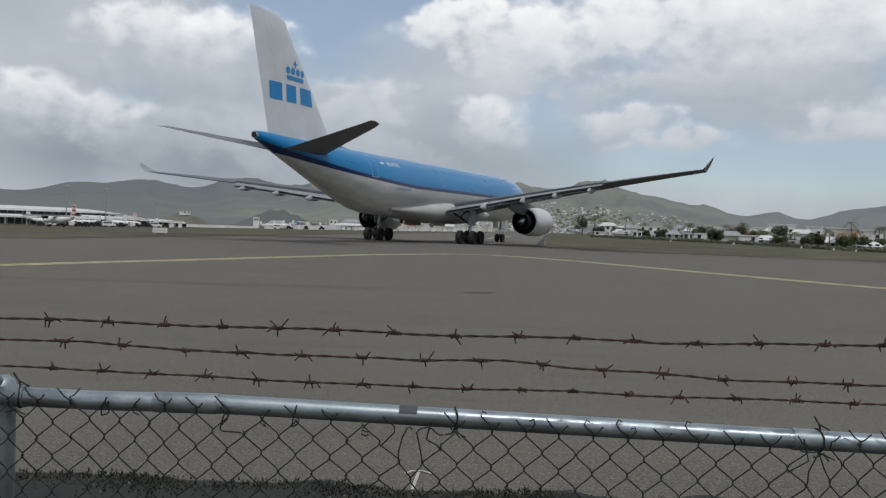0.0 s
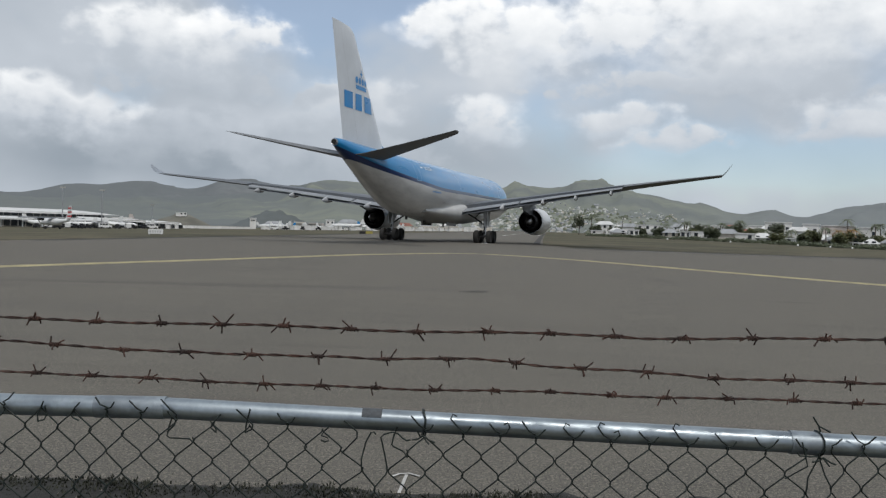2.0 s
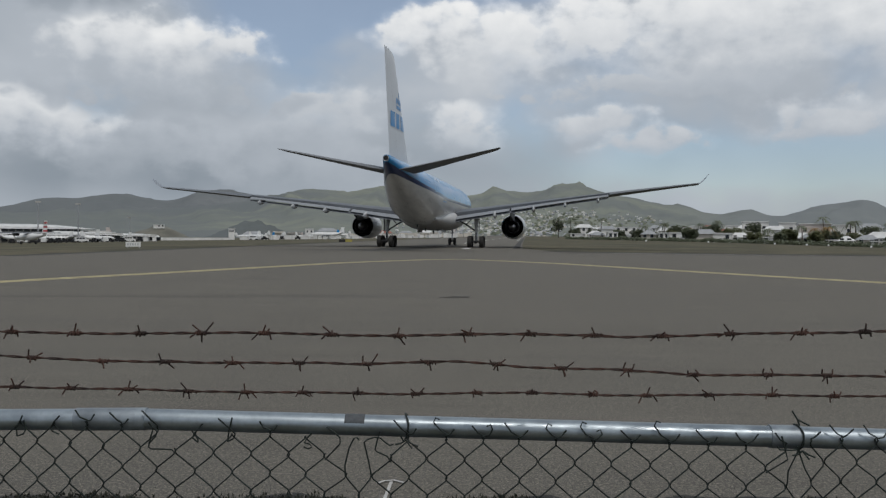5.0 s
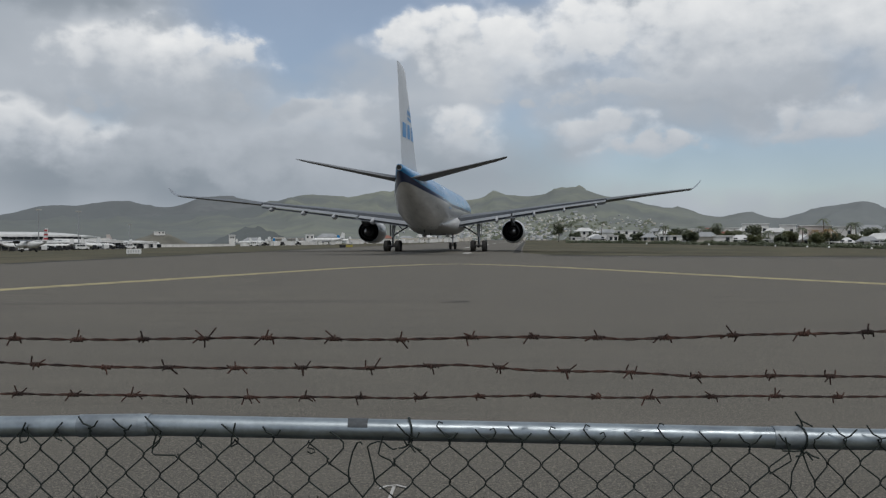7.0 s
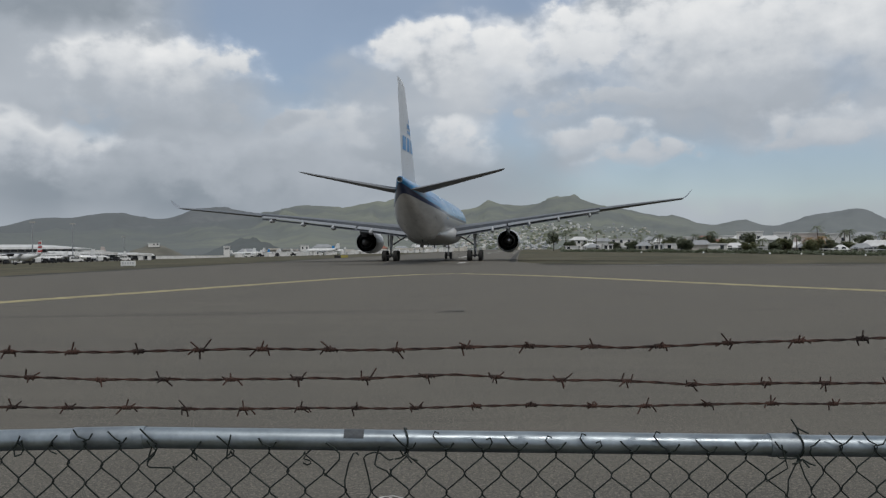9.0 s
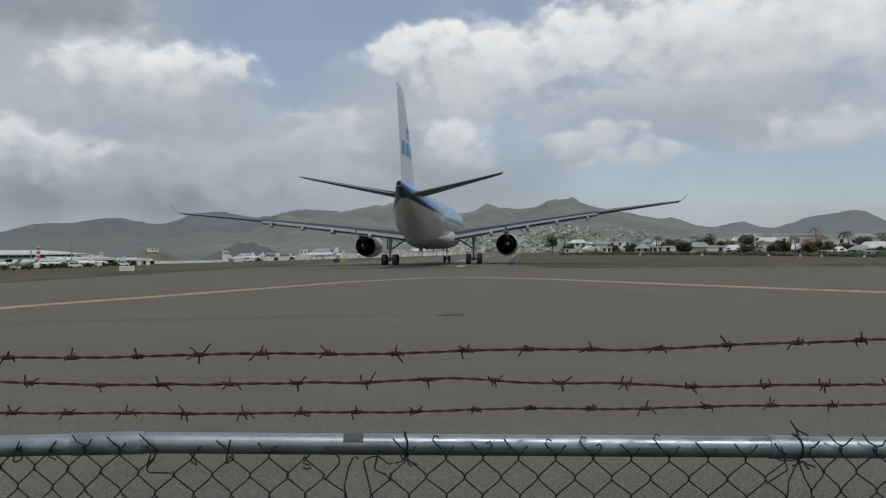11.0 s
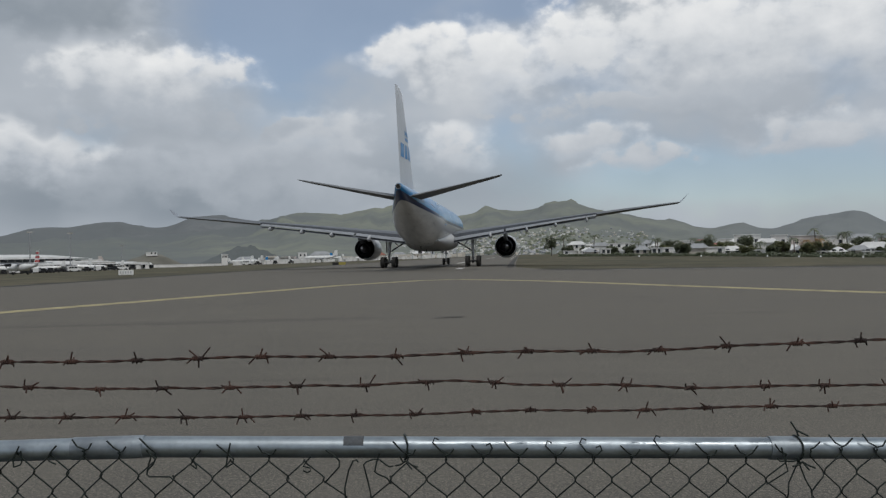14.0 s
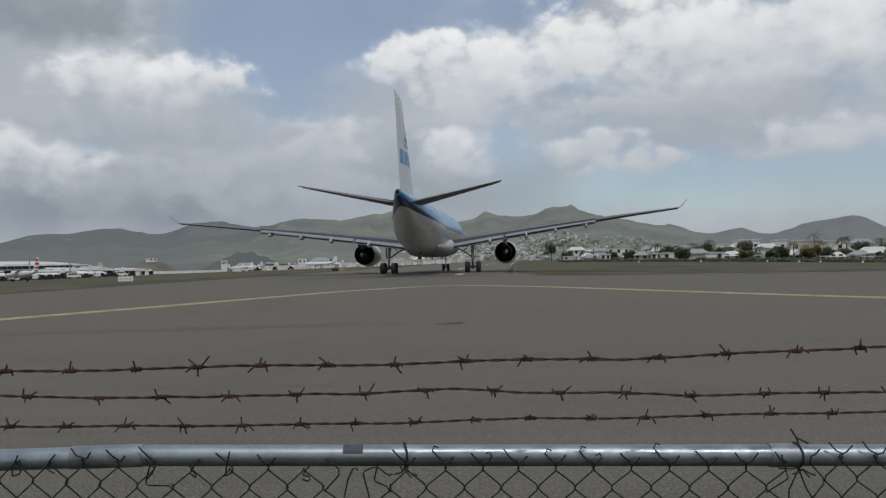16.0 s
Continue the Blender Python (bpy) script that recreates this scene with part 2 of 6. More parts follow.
TIPGREY = material("grey_wing_tip_paint", (0.27, 0.30, 0.34), 0.45, vary=0.1, scale=0.8, fine=6, bump=0.0)
DOORLINE = material("faded_door_line_paint", (0.20, 0.38, 0.58), 0.45, vary=0.1, scale=1, fine=8, bump=0.0)
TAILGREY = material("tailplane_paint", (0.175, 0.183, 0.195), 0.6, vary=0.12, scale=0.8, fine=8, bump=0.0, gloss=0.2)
DARK = material("dark_metal", (0.03, 0.03, 0.032), 0.5, 0.6, vary=0.3, scale=2, fine=20, bump=0.05)
METAL = material("bare_metal", (0.45, 0.45, 0.46), 0.35, 0.9, vary=0.2, scale=2, fine=20, bump=0.05)
TYRE = material("tyre_rubber", (0.022, 0.021, 0.02), 0.85, vary=0.3, scale=3, fine=40, bump=0.2)
LOGO = material("logo_blue_paint", (0.006, 0.21, 0.52), 0.35, vary=0.06, scale=0.6, fine=6, bump=0.0)
LINEWHITE = material("white_line_paint", (0.55, 0.62, 0.68), 0.4, vary=0.05, scale=1, fine=8, bump=0.0)
GALV = material("galvanised_steel", (0.33, 0.372, 0.405), 0.37, 0.85, vary=0.22, scale=9, fine=90, bump=0.08, rvary=0.12, depth=0.002)
GALVDULL = material("dull_galvanised_sleeve", (0.29, 0.325, 0.355), 0.48, 0.7, vary=0.25, scale=14, fine=90, bump=0.12, rvary=0.1, depth=0.002)
DARKMARK = material("dark_worn_zinc", (0.075, 0.082, 0.09), 0.75, 0.0, vary=0.4, scale=40, fine=150, bump=0.1, depth=0.001)
RUST = material("rusty_wire", (0.048, 0.029, 0.024), 0.85, 0.2, vary=0.5, scale=30, fine=300, bump=0.3, tint=(0.072, 0.037, 0.028), depth=0.001)
MESHWIRE = material("dark_green_wire", (0.018, 0.026, 0.023), 0.6, 0.3, vary=0.4, scale=25, fine=300, bump=0.1, depth=0.001)
YELLOW = material("worn_yellow_paint", (0.345, 0.30, 0.165), 0.85, vary=0.4, scale=1.5, fine=30, bump=0.1)
ROADWHITE = material("worn_white_paint", (0.50, 0.49, 0.47), 0.85, vary=0.25, scale=2.0, fine=40, bump=0.1)


def grass_material():
    """Dry grass in uneven bands: olive tufts, straw and bare dark earth."""
    mat = bpy.data.materials.new("dry_grass")
    mat.use_nodes = True
    t = Tree(mat.node_tree)
    p = t.add("ShaderNodeBsdfPrincipled")
    pos = t.add("ShaderNodeTexCoord").outputs["Object"]
    broad = t.noise(pos, 0.05, 5.0, 0.6, 0.6).outputs["Fac"]
    patch = t.noise(pos, 0.22, 5.0, 0.62).outputs["Fac"]
    tuft = t.noise(pos, 2.0, 4.0, 0.65).outputs["Fac"]
    col = t.mix(t.smooth(broad, 0.38, 0.62), (0.074, 0.070, 0.049), (0.118, 0.104, 0.070))
    col = t.mix(t.m("MULTIPLY", t.smooth(patch, 0.52, 0.66), 0.65), col, (0.048, 0.040, 0.030))
    col = t.mix(t.m("MULTIPLY", t.smooth(patch, 0.44, 0.32), 0.6), col, (0.165, 0.145, 0.095))
    col = t.mix(t.m("MULTIPLY", t.smooth(tuft, 0.45, 0.68), 0.4), col, (0.070, 0.076, 0.038))
    t.put(p.inputs["Base Color"], col)
    p.inputs["Roughness"].default_value, p.inputs["Specular IOR Level"].default_value = 0.95, 0.15
    n = t.add("ShaderNodeBump")
    n.inputs["Strength"].default_value, n.inputs["Distance"].default_value = 0.4, 0.1
    t.put(n.inputs["Height"], tuft)
    t.put(p.inputs["Normal"], n.outputs[0])
    t.put(t.add("ShaderNodeOutputMaterial").inputs[0], p.outputs[0])
    return mat


GRASS = grass_material()
DARKGROUND = material("dark_ground", (0.021, 0.0203, 0.018), 0.95, vary=0.45, scale=2.5, fine=35.0, bump=0.5, depth=0.02)


# ---- mesh helpers ----
def obj(name, bm, mat, parent=None, label="", smooth=False):
    bmesh.ops.recalc_face_normals(bm, faces=bm.faces)
    me = bpy.data.meshes.new(name)
    bm.to_mesh(me)
    bm.free()
    me.materials.append(mat)
    if smooth:
        for f in me.polygons:
            f.use_smooth = True
        me.set_sharp_from_angle(angle=radians(40))
    ob = new(name, me)
    if parent:
        ob.parent = parent
    if label:
        ob["label"] = label
    return ob


def part(name, bm, mat, parent, label="", smooth=True):
    return obj(name, bm, mat, parent, label, smooth)


def empty(name, m, label, category, group="", kind=""):
    ob = new(name)
    ob.empty_display_size = 0.3
    ob.matrix_world = m
    return tagged(ob, label, category, group, kind)


def loft(rings, bm=None, caps=True):
    """A skin over closed rings with equal numbers of points."""
    bm = bm or bmesh.new()
    rows = [[bm.verts.new(p) for p in r] for r in rings]
    n = len(rows[0])
    for a, b in zip(rows, rows[1:]):
        for i in range(n):
            bm.faces.new((a[i], a[(i + 1) % n], b[(i + 1) % n], b[i]))
    if caps:
        bm.faces.new(rows[0])
        bm.faces.new(rows[-1][::-1])
    return bm


def box(bm, x0, x1, y0, y1, z0, z1, m=None):
    vs = [Vector((x, y, z)) for z in (z0, z1) for x, y in ((x0, y0), (x1, y0), (x1, y1), (x0, y1))]
    v = [bm.verts.new(m @ p if m else p) for p in vs]
    for q in ((0, 3, 2, 1), (4, 5, 6, 7), (0, 1, 5, 4), (1, 2, 6, 5), (2, 3, 7, 6), (3, 0, 4, 7)):
        bm.faces.new([v[i] for i in q])
    return bm


def tube(points, r, n=6, bm=None, taper=None):
    """A rod along points; taper gives the radius at its end."""
    bm = bm or bmesh.new()
    pts = [Vector(p) for p in points]
    rings = []
    last = None
    for i, p in enumerate(pts):
        d = (pts[min(i + 1, len(pts) - 1)] - pts[max(i - 1, 0)]).normalized()
        ref = last if last and abs(last.dot(d)) < 0.95 else (Vector((0, 0, 1)) if abs(d.z) < 0.9 else Vector((1, 0, 0)))
        u = (ref - d * ref.dot(d)).normalized()
        last = u
        v = d.cross(u)
        k = r if taper is None else r + (taper - r) * i / (len(pts) - 1)
        rings.append([p + (u * math.cos(a) + v * math.sin(a)) * k for a in (2 * math.pi * j / n for j in range(n))])
    return loft(rings, bm)


def lathe(profile, n=28, m=None, caps=True):
    """Turn a profile of (radius, height along +y) round the y axis."""
    rings = []
    for r, y in profile:
        ring = [Vector((r * math.cos(2 * math.pi * j / n), y, r * math.sin(2 * math.pi * j / n))) for j in range(n)]
        rings.append([m @ p for p in ring] if m else ring)
    return loft(rings, caps=caps)


# ---- ground ----
RUN_TURN = -5.0
RUN = pose(-1.59, 110.85, 0, 0, 0, RUN_TURN)
RUN_INV = RUN.inverted()


def fall(s):
    """Height of the land beside the runway, by the distance from its centre line."""
    if s > 40:
        f = min(1.0, (s - 40) / 95)
        return -1.6 * f * f * (3 - 2 * f)
    if s < -26:
        return -3.2 * min(1.0, (-26 - s) / 174)
    return 0.0


def ground_height(x, y):
    q = RUN_INV @ Vector((x, y, 0))
    return -0.05 + fall(q.x)


def build_ground():
    bm = bmesh.new()
    xs = [-4500, -2500, -1500, -1000, -700, -500, -400, -300, -240] + list(range(-200, 201, 8)) + [240, 300, 400, 500, 700, 1000, 1500, 2500, 4500]
    ys = [-600, -200, -60, -20, 0, 5, 15] + list(range(25, 330, 10)) + [360, 420, 500, 600, 750, 1000, 1400, 2000, 3000, 4600]
    grid = [[bm.verts.new((x, y, ground_height(x, y))) for x in xs] for y in ys]
    for j in range(len(ys) - 1):
        for i in range(len(xs) - 1):
            bm.faces.new((grid[j][i], grid[j][i + 1], grid[j + 1][i + 1], grid[j + 1][i]))
    tagged(obj("ground", bm, GRASS, smooth=True), "dry grassy ground beside the runway", "ground", kind="structure")
    bm = bmesh.new()
    far = [RUN @ Vector((s, u, 0)) for s, u in ((10.8, -12), (10.5, 40), (10.5, 2300), (-22, 2300), (-22, -60))]
    edge = [Vector((-60, 5.05, 0)), Vector((60, 5.05, 0)), Vector((60, 65.5, 0)), Vector((36.7, 72.5, 0)), Vector((13, 79.6, 0)), Vector((9.6, 83, 0)), *far, Vector((-34, 36, 0))]
    low = [bm.verts.new(p + Vector((0, 0, -0.3))) for p in edge]
    top = [bm.verts.new(p) for p in edge]
    bm.faces.new(top)
    for i in range(len(edge)):
        j = (i + 1) % len(edge)
        bm.faces.new((low[i], low[j], top[j], top[i]))
    tagged(obj("runway", bm, ASPHALT), "worn grey-brown asphalt runway with its blast pad", "runway", kind="structure")
    # dark ground strip between the fence and the asphalt
    bm = bmesh.new()
    xs = [-8 + 0.2 * i for i in range(81)]
    rows = []
    for k in range(18):
        y = 1.3 + 3.95 * k / 17
        rows.append([bm.verts.new((x, y + (0.16 * noise.noise((x * 1.6, 0, 0)) + 0.12 * noise.noise((x * 7, k, 0)) if k > 14 else 0), 0.012 + 0.03 * noise.noise((x * 2.2, y * 2.2, 5)) - (0.03 if k == 17 else 0))) for x in xs])
    for a, b in zip(rows, rows[1:]):
        for i in range(len(xs) - 1):
            bm.faces.new((a[i], a[i + 1], b[i + 1], b[i]))
    tagged(obj("soil_strip", bm, DARKGROUND, smooth=True), "dark ground strip along the fence foot", "soil", kind="structure")


def stripe(name, points, width, mat, label, z=0.006):
    """A painted line on the ground along points."""
    bm = bmesh.new()
    pts = [Vector((x, y, z)) for x, y in points]
    ring = []
    for i, p in enumerate(pts):
        d = (pts[min(i + 1, len(pts) - 1)] - pts[max(i - 1, 0)]).normalized()
        n = Vector((-d.y, d.x, 0)) * width / 2
        ring.append((bm.verts.new(p + n), bm.verts.new(p - n)))
    for (a, b), (c, d) in zip(ring, ring[1:]):
        bm.faces.new((a, b, d, c))
    return tagged(obj(name, bm, mat), label, "road marking", kind="structure")


build_ground()
stripe("chevron_line", [(-15.8, 22.5), (-13.9, 26.5), (-9.6, 36.6), (-5.6, 46.5), (-1.6, 52.6), (0.6, 53.9)], 0.95, YELLOW, "worn yellow chevron line on the asphalt")
stripe("chevron_line", [(0.75, 53.8), (3.0, 51.4), (5.8, 47.4), (9.6, 39.6), (12.4, 33.8), (14.6, 29.8), (17.0, 25.2)], 1.0, YELLOW, "worn yellow chevron line on the asphalt")


# ---- airliner: x to its right wing, y forward, z up, origin on the ground between the main wheels ----
def ellipse(y, zc, rx, rz, n=40):
    return [Vector((rx * math.cos(2 * math.pi * j / n), y, zc + rz * math.sin(2 * math.pi * j / n))) for j in range(n)]


BODY = [  # station, bottom, top, half width
    (-28.9, 7.72, 8.34, 0.30), (-28.3, 7.52, 8.39, 0.42), (-27.2, 7.13, 8.38, 0.62), (-25.5, 6.55, 8.33, 0.90), (-23.5, 5.90, 8.30, 1.25), (-21.5, 5.25, 8.27, 1.62),
    (-19.5, 4.60, 8.24, 1.98), (-17.5, 3.95, 8.21, 2.30), (-15.5, 3.32, 8.19, 2.56), (-13.8, 2.86, 8.18, 2.72), (-12.0, 2.62, 8.17, 2.80), (-9.5, 2.53, 8.17, 2.82),
    (0.0, 2.53, 8.17, 2.82), (10.0, 2.53, 8.17, 2.82), (19.0, 2.53, 8.17, 2.82), (22.0, 2.58, 8.10, 2.76), (24.0, 2.72, 7.85, 2.55), (25.8, 2.98, 7.25, 2.15),
    (27.2, 3.35, 6.45, 1.60), (28.2, 3.80, 5.75, 1.00), (28.7, 4.20, 5.25, 0.52), (28.85, 4.60, 4.85, 0.12)]


def foil(le, te, z, x, thick, twist=0.0, n=9, cut=(0.0, 1.0), hinge=0.3):
    """An aerofoil section at span x from the leading to the trailing edge (y), cut to a part of the chord."""
    chord = le - te
    up, low = [], []
    for i in range(n):
        c = cut[0] + (cut[1] - cut[0]) * (0.5 - 0.5 * math.cos(math.pi * i / (n - 1)))
        h = thick * 5 * (0.2969 * math.sqrt(c) - 0.126 * c - 0.3516 * c * c + 0.2843 * c ** 3 - 0.1015 * c ** 4)
        camber = 0.02 * 4 * c * (1 - c)
        y = le - c * chord
        droop = -math.tan(radians(twist)) * (c - hinge) * chord
        up.append(Vector((x, y, z + (camber + h) * chord + droop)))
        low.append(Vector((x, y, z + (camber - h) * chord * 0.9 + droop)))
    return up + low[::-1][:-1] if cut[0] == 0.0 else up + low[::-1]


def wing_at(x):
    """Leading edge, trailing edge and height of the wing at span x."""
    le = 10.0 - (x - 2.6) * 0.618
    te = -1.2 - (x - 2.6) * 0.16 if x < 9.4 else -2.29 - (x - 9.4) * 0.325
    z = 3.50 + (x - 2.6) * 0.150 - 0.0010 * (x - 2.6) ** 2
    return le, te, z


def flap_panel(parent, s, x0, x1, c0, c1, drop, angle, mat, name, label):
    rings = []
    for i in range(7):
        x = x0 + (x1 - x0) * i / 6
        le, te, z = wing_at(x)
        ch = le - te
        f_le, f_te = le - c0 * ch, le - c1 * ch
        d = f_le - f_te
        a = radians(angle)
        ring = []
        for c, h in ((0, 0.0), (0.08, 0.05), (0.3, 0.085), (0.6, 0.06), (1.0, 0.006), (1.0, -0.006), (0.6, -0.015), (0.3, -0.035), (0.08, -0.03)):
            yy, zz = -c * d, h * d
            ring.append(Vector((s * x, f_le + yy * math.cos(a) + zz * math.sin(a) * 0 , z + 0.012 * ch - drop + zz * math.cos(a) + yy * math.sin(a))))
        rings.append(ring)
    return part(name, loft(rings), mat, parent, label)


def build_wing(plane, s):
    side = "right" if s > 0 else "left"
    def span(xs, cut, bm=None):
        rings = []
        for x in xs:
            le, te, z = wing_at(x)
            th = 0.135 - 0.035 * min(1, (x - 2.6) / 26)
            rings.append([Vector((s * p.x, p.y, p.z)) for p in foil(le, te, z, x, th, twist=2.4 - 3.2 * (x / 29), cut=cut, hinge=0.75)])
        return loft(rings, bm)
    bm = span([1.6, 2.8, 5, 7.2, 9.4, 12, 15, 18, 20.4], (0.0, 0.74))
    span([20.4, 22.5, 25, 27, 28.6, 29.5], (0.0, 1.0), bm)
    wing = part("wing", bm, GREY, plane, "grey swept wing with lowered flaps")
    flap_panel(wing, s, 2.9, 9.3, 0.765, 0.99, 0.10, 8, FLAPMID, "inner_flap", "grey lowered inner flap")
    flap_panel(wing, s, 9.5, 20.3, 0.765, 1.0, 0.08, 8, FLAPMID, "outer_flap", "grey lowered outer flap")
    flap_panel(wing, s, 2.9, 20.3, 0.66, 0.745, -0.05, 5, FINWHITE, "shroud_edge", "white strip ahead of the flaps")
    # Added dark lip, drawn in place of the shaded wing underside below the flaps.
    flap_panel(wing, s, 2.95, 20.25, 0.93, 1.0, 0.37, 28, GREY, "flap_edge", "dark lip added below the flaps for the shaded underside")
    flap_panel(wing, s, 2.95, 20.25, 0.745, 0.768, -0.02, 45, DARK, "flap_gap", "dark gap ahead of the flaps")
    # upturned tip
    le, te, z = wing_at(29.5)
    rings = []
    for k in range(7):
        f = k / 6
        x = 29.5 + 0.85 * f ** 0.9
        zz = z + 0.98 * f ** 1.15
        y0 = le - 2.3 * f ** 0.8
        y1 = y0 - (le - te) * (1 - f) ** 0.8 - 0.16
        t = 0.05 * (1 - 0.9 * f) ** 1.5 + 0.011
        nrm = Vector((-math.sin(1.1 * min(1, f + 0.1)), 0, math.cos(1.1 * min(1, f + 0.1)))) * t
        mid = Vector((x, (y0 * 2 + y1) / 3, zz))
        toe = 0.04 * f * (y0 - y1)
        a, b = Vector((x + toe * 0.6, y0, zz)), Vector((x - toe * 0.4, y1, zz))
        rings.append([Vector((s * p.x, p.y, p.z)) for p in (a, mid + nrm, b, mid - nrm)])
    part("winglet", loft(rings), TIPGREY, wing, "grey upturned wing tip")
    # fairings of the flap tracks
    for x, ln, r in ((7.6, 4.0, 0.34), (12.1, 3.6, 0.31), (15.6, 3.2, 0.28), (19.2, 2.9, 0.25)):
        le, te, z = wing_at(x)
        rings = []
        for f, k in ((0, 0.05), (0.1, 0.5), (0.3, 0.9), (0.5, 1.0), (0.7, 0.85), (0.88, 0.5), (1, 0.06)):
            y = te + ln * 0.72 - ln * f
            zc = z - 0.28 - 0.30 * f
            rings.append([Vector((s * x + 0.62 * r * k * math.cos(a), y, zc + 1.25 * r * k * math.sin(a))) for a in (2 * math.pi * j / 14 for j in range(14))])
        part("flap_fairing", loft(rings), FLAPGREY, wing, "pale flap track fairing")
    # the wings hang a little lower on the left
    hang = Matrix.Translation((0, 0, 3.5)) @ Matrix.Rotation(radians(-0.4), 4, "Y") @ Matrix.Translation((0, 0, -3.5))
    for o in (wing, *wing.children):
        o.data.transform(hang)
    return wing


def build_engine(plane, s):
    x, zc = 9.37 * s, 2.52
    m = Matrix.Translation((x, 0, zc)) @ Matrix.Diagonal((1.07, 1.0, 1.07, 1.0))
    outer = [(1.15, 10.35), (1.26, 10.5), (1.35, 10.35), (1.44, 9.6), (1.46, 8.6), (1.43, 7.0), (1.34, 5.6), (1.27, 4.9), (1.24, 4.9), (1.23, 5.4), (1.21, 7.0), (1.17, 9.4)]
    bm = lathe(outer, 36, m, caps=False)
    n = 36
    bm.verts.ensure_lookup_table()
    vs = list(bm.verts)
    for i in range(n):
        j = (i + 1) % n
        bm.faces.new((vs[i], vs[j], vs[-n + j], vs[-n + i]))
    eng = part("engine", bm, NACELLE, plane, "white engine nacelle with dark exhaust")
    part("duct_lining", lathe([(1.225, 4.95), (1.215, 5.5), (1.19, 7.0), (0.02, 7.2)], 36, m, caps=False), DARK, eng, "dark fan duct lining")
    part("core_cowl", lathe([(0.98, 7.0), (0.94, 5.4), (0.80, 4.3), (0.74, 4.1), (0.70, 4.15), (0.66, 5.0), (0.02, 5.2)], 30, m, caps=False), DARK, eng, "dark core cowl")
    part("exhaust_plug", lathe([(0.52, 5.0), (0.48, 4.4), (0.30, 3.8), (0.10, 3.45), (0.02, 3.4)], 24, m), METAL, eng, "bare metal exhaust plug")
    part("fan_spinner", lathe([(0.42, 9.0), (0.35, 9.4), (0.15, 9.8), (0.02, 9.9)], 20, m), DARK, eng)
    part("fan_disc", lathe([(1.16, 9.0), (1.16, 8.9)], 30, m), DARK, eng)
    le, te, z = wing_at(9.37)
    bm = bmesh.new()
    rows = []
    for y, z0, z1, h in ((8.6, 3.9, 4.05, 0.05), (7.0, 3.6, 4.25, 0.22), (5.2, 3.3, z + 0.1, 0.27), (3.6, 3.2, z, 0.25), (2.0, 3.45, z - 0.1, 0.18), (0.3, 3.7, z - 0.2, 0.04)):
        rows.append([Vector((x - h, y, z0)), Vector((x + h, y, z0)), Vector((x + h, y, z1)), Vector((x - h, y, z1))])
    part("pylon", loft(rows, bm), GREY, eng, "grey engine pylon")


ROLLING = []   # wheels, with their place on the airliner and radius


def wheel(parent, x, y, r, width):
    m = Matrix.Rotation(radians(90), 4, "Z")
    h = width / 2
    tyre = part("wheel", lathe([(r * 0.56, -h * 0.7), (r * 0.72, -h), (r * 0.9, -h * 0.92), (r * 0.98, -h * 0.6), (r, -h * 0.2), (r, h * 0.2), (r * 0.98, h * 0.6), (r * 0.9, h * 0.92), (r * 0.72, h), (r * 0.56, h * 0.7)], 28, m), TYRE, parent, "black aircraft tyre")
    part("rim", lathe([(r * 0.55, -h * 0.62), (r * 0.5, -h * 0.3), (r * 0.2, -h * 0.35), (r * 0.2, h * 0.35), (r * 0.5, h * 0.3), (r * 0.55, h * 0.62)], 20, m), METAL, tyre, "pale metal rim")
    tyre.location = (x, y, r)
    ROLLING.append((tyre, x, y, r))


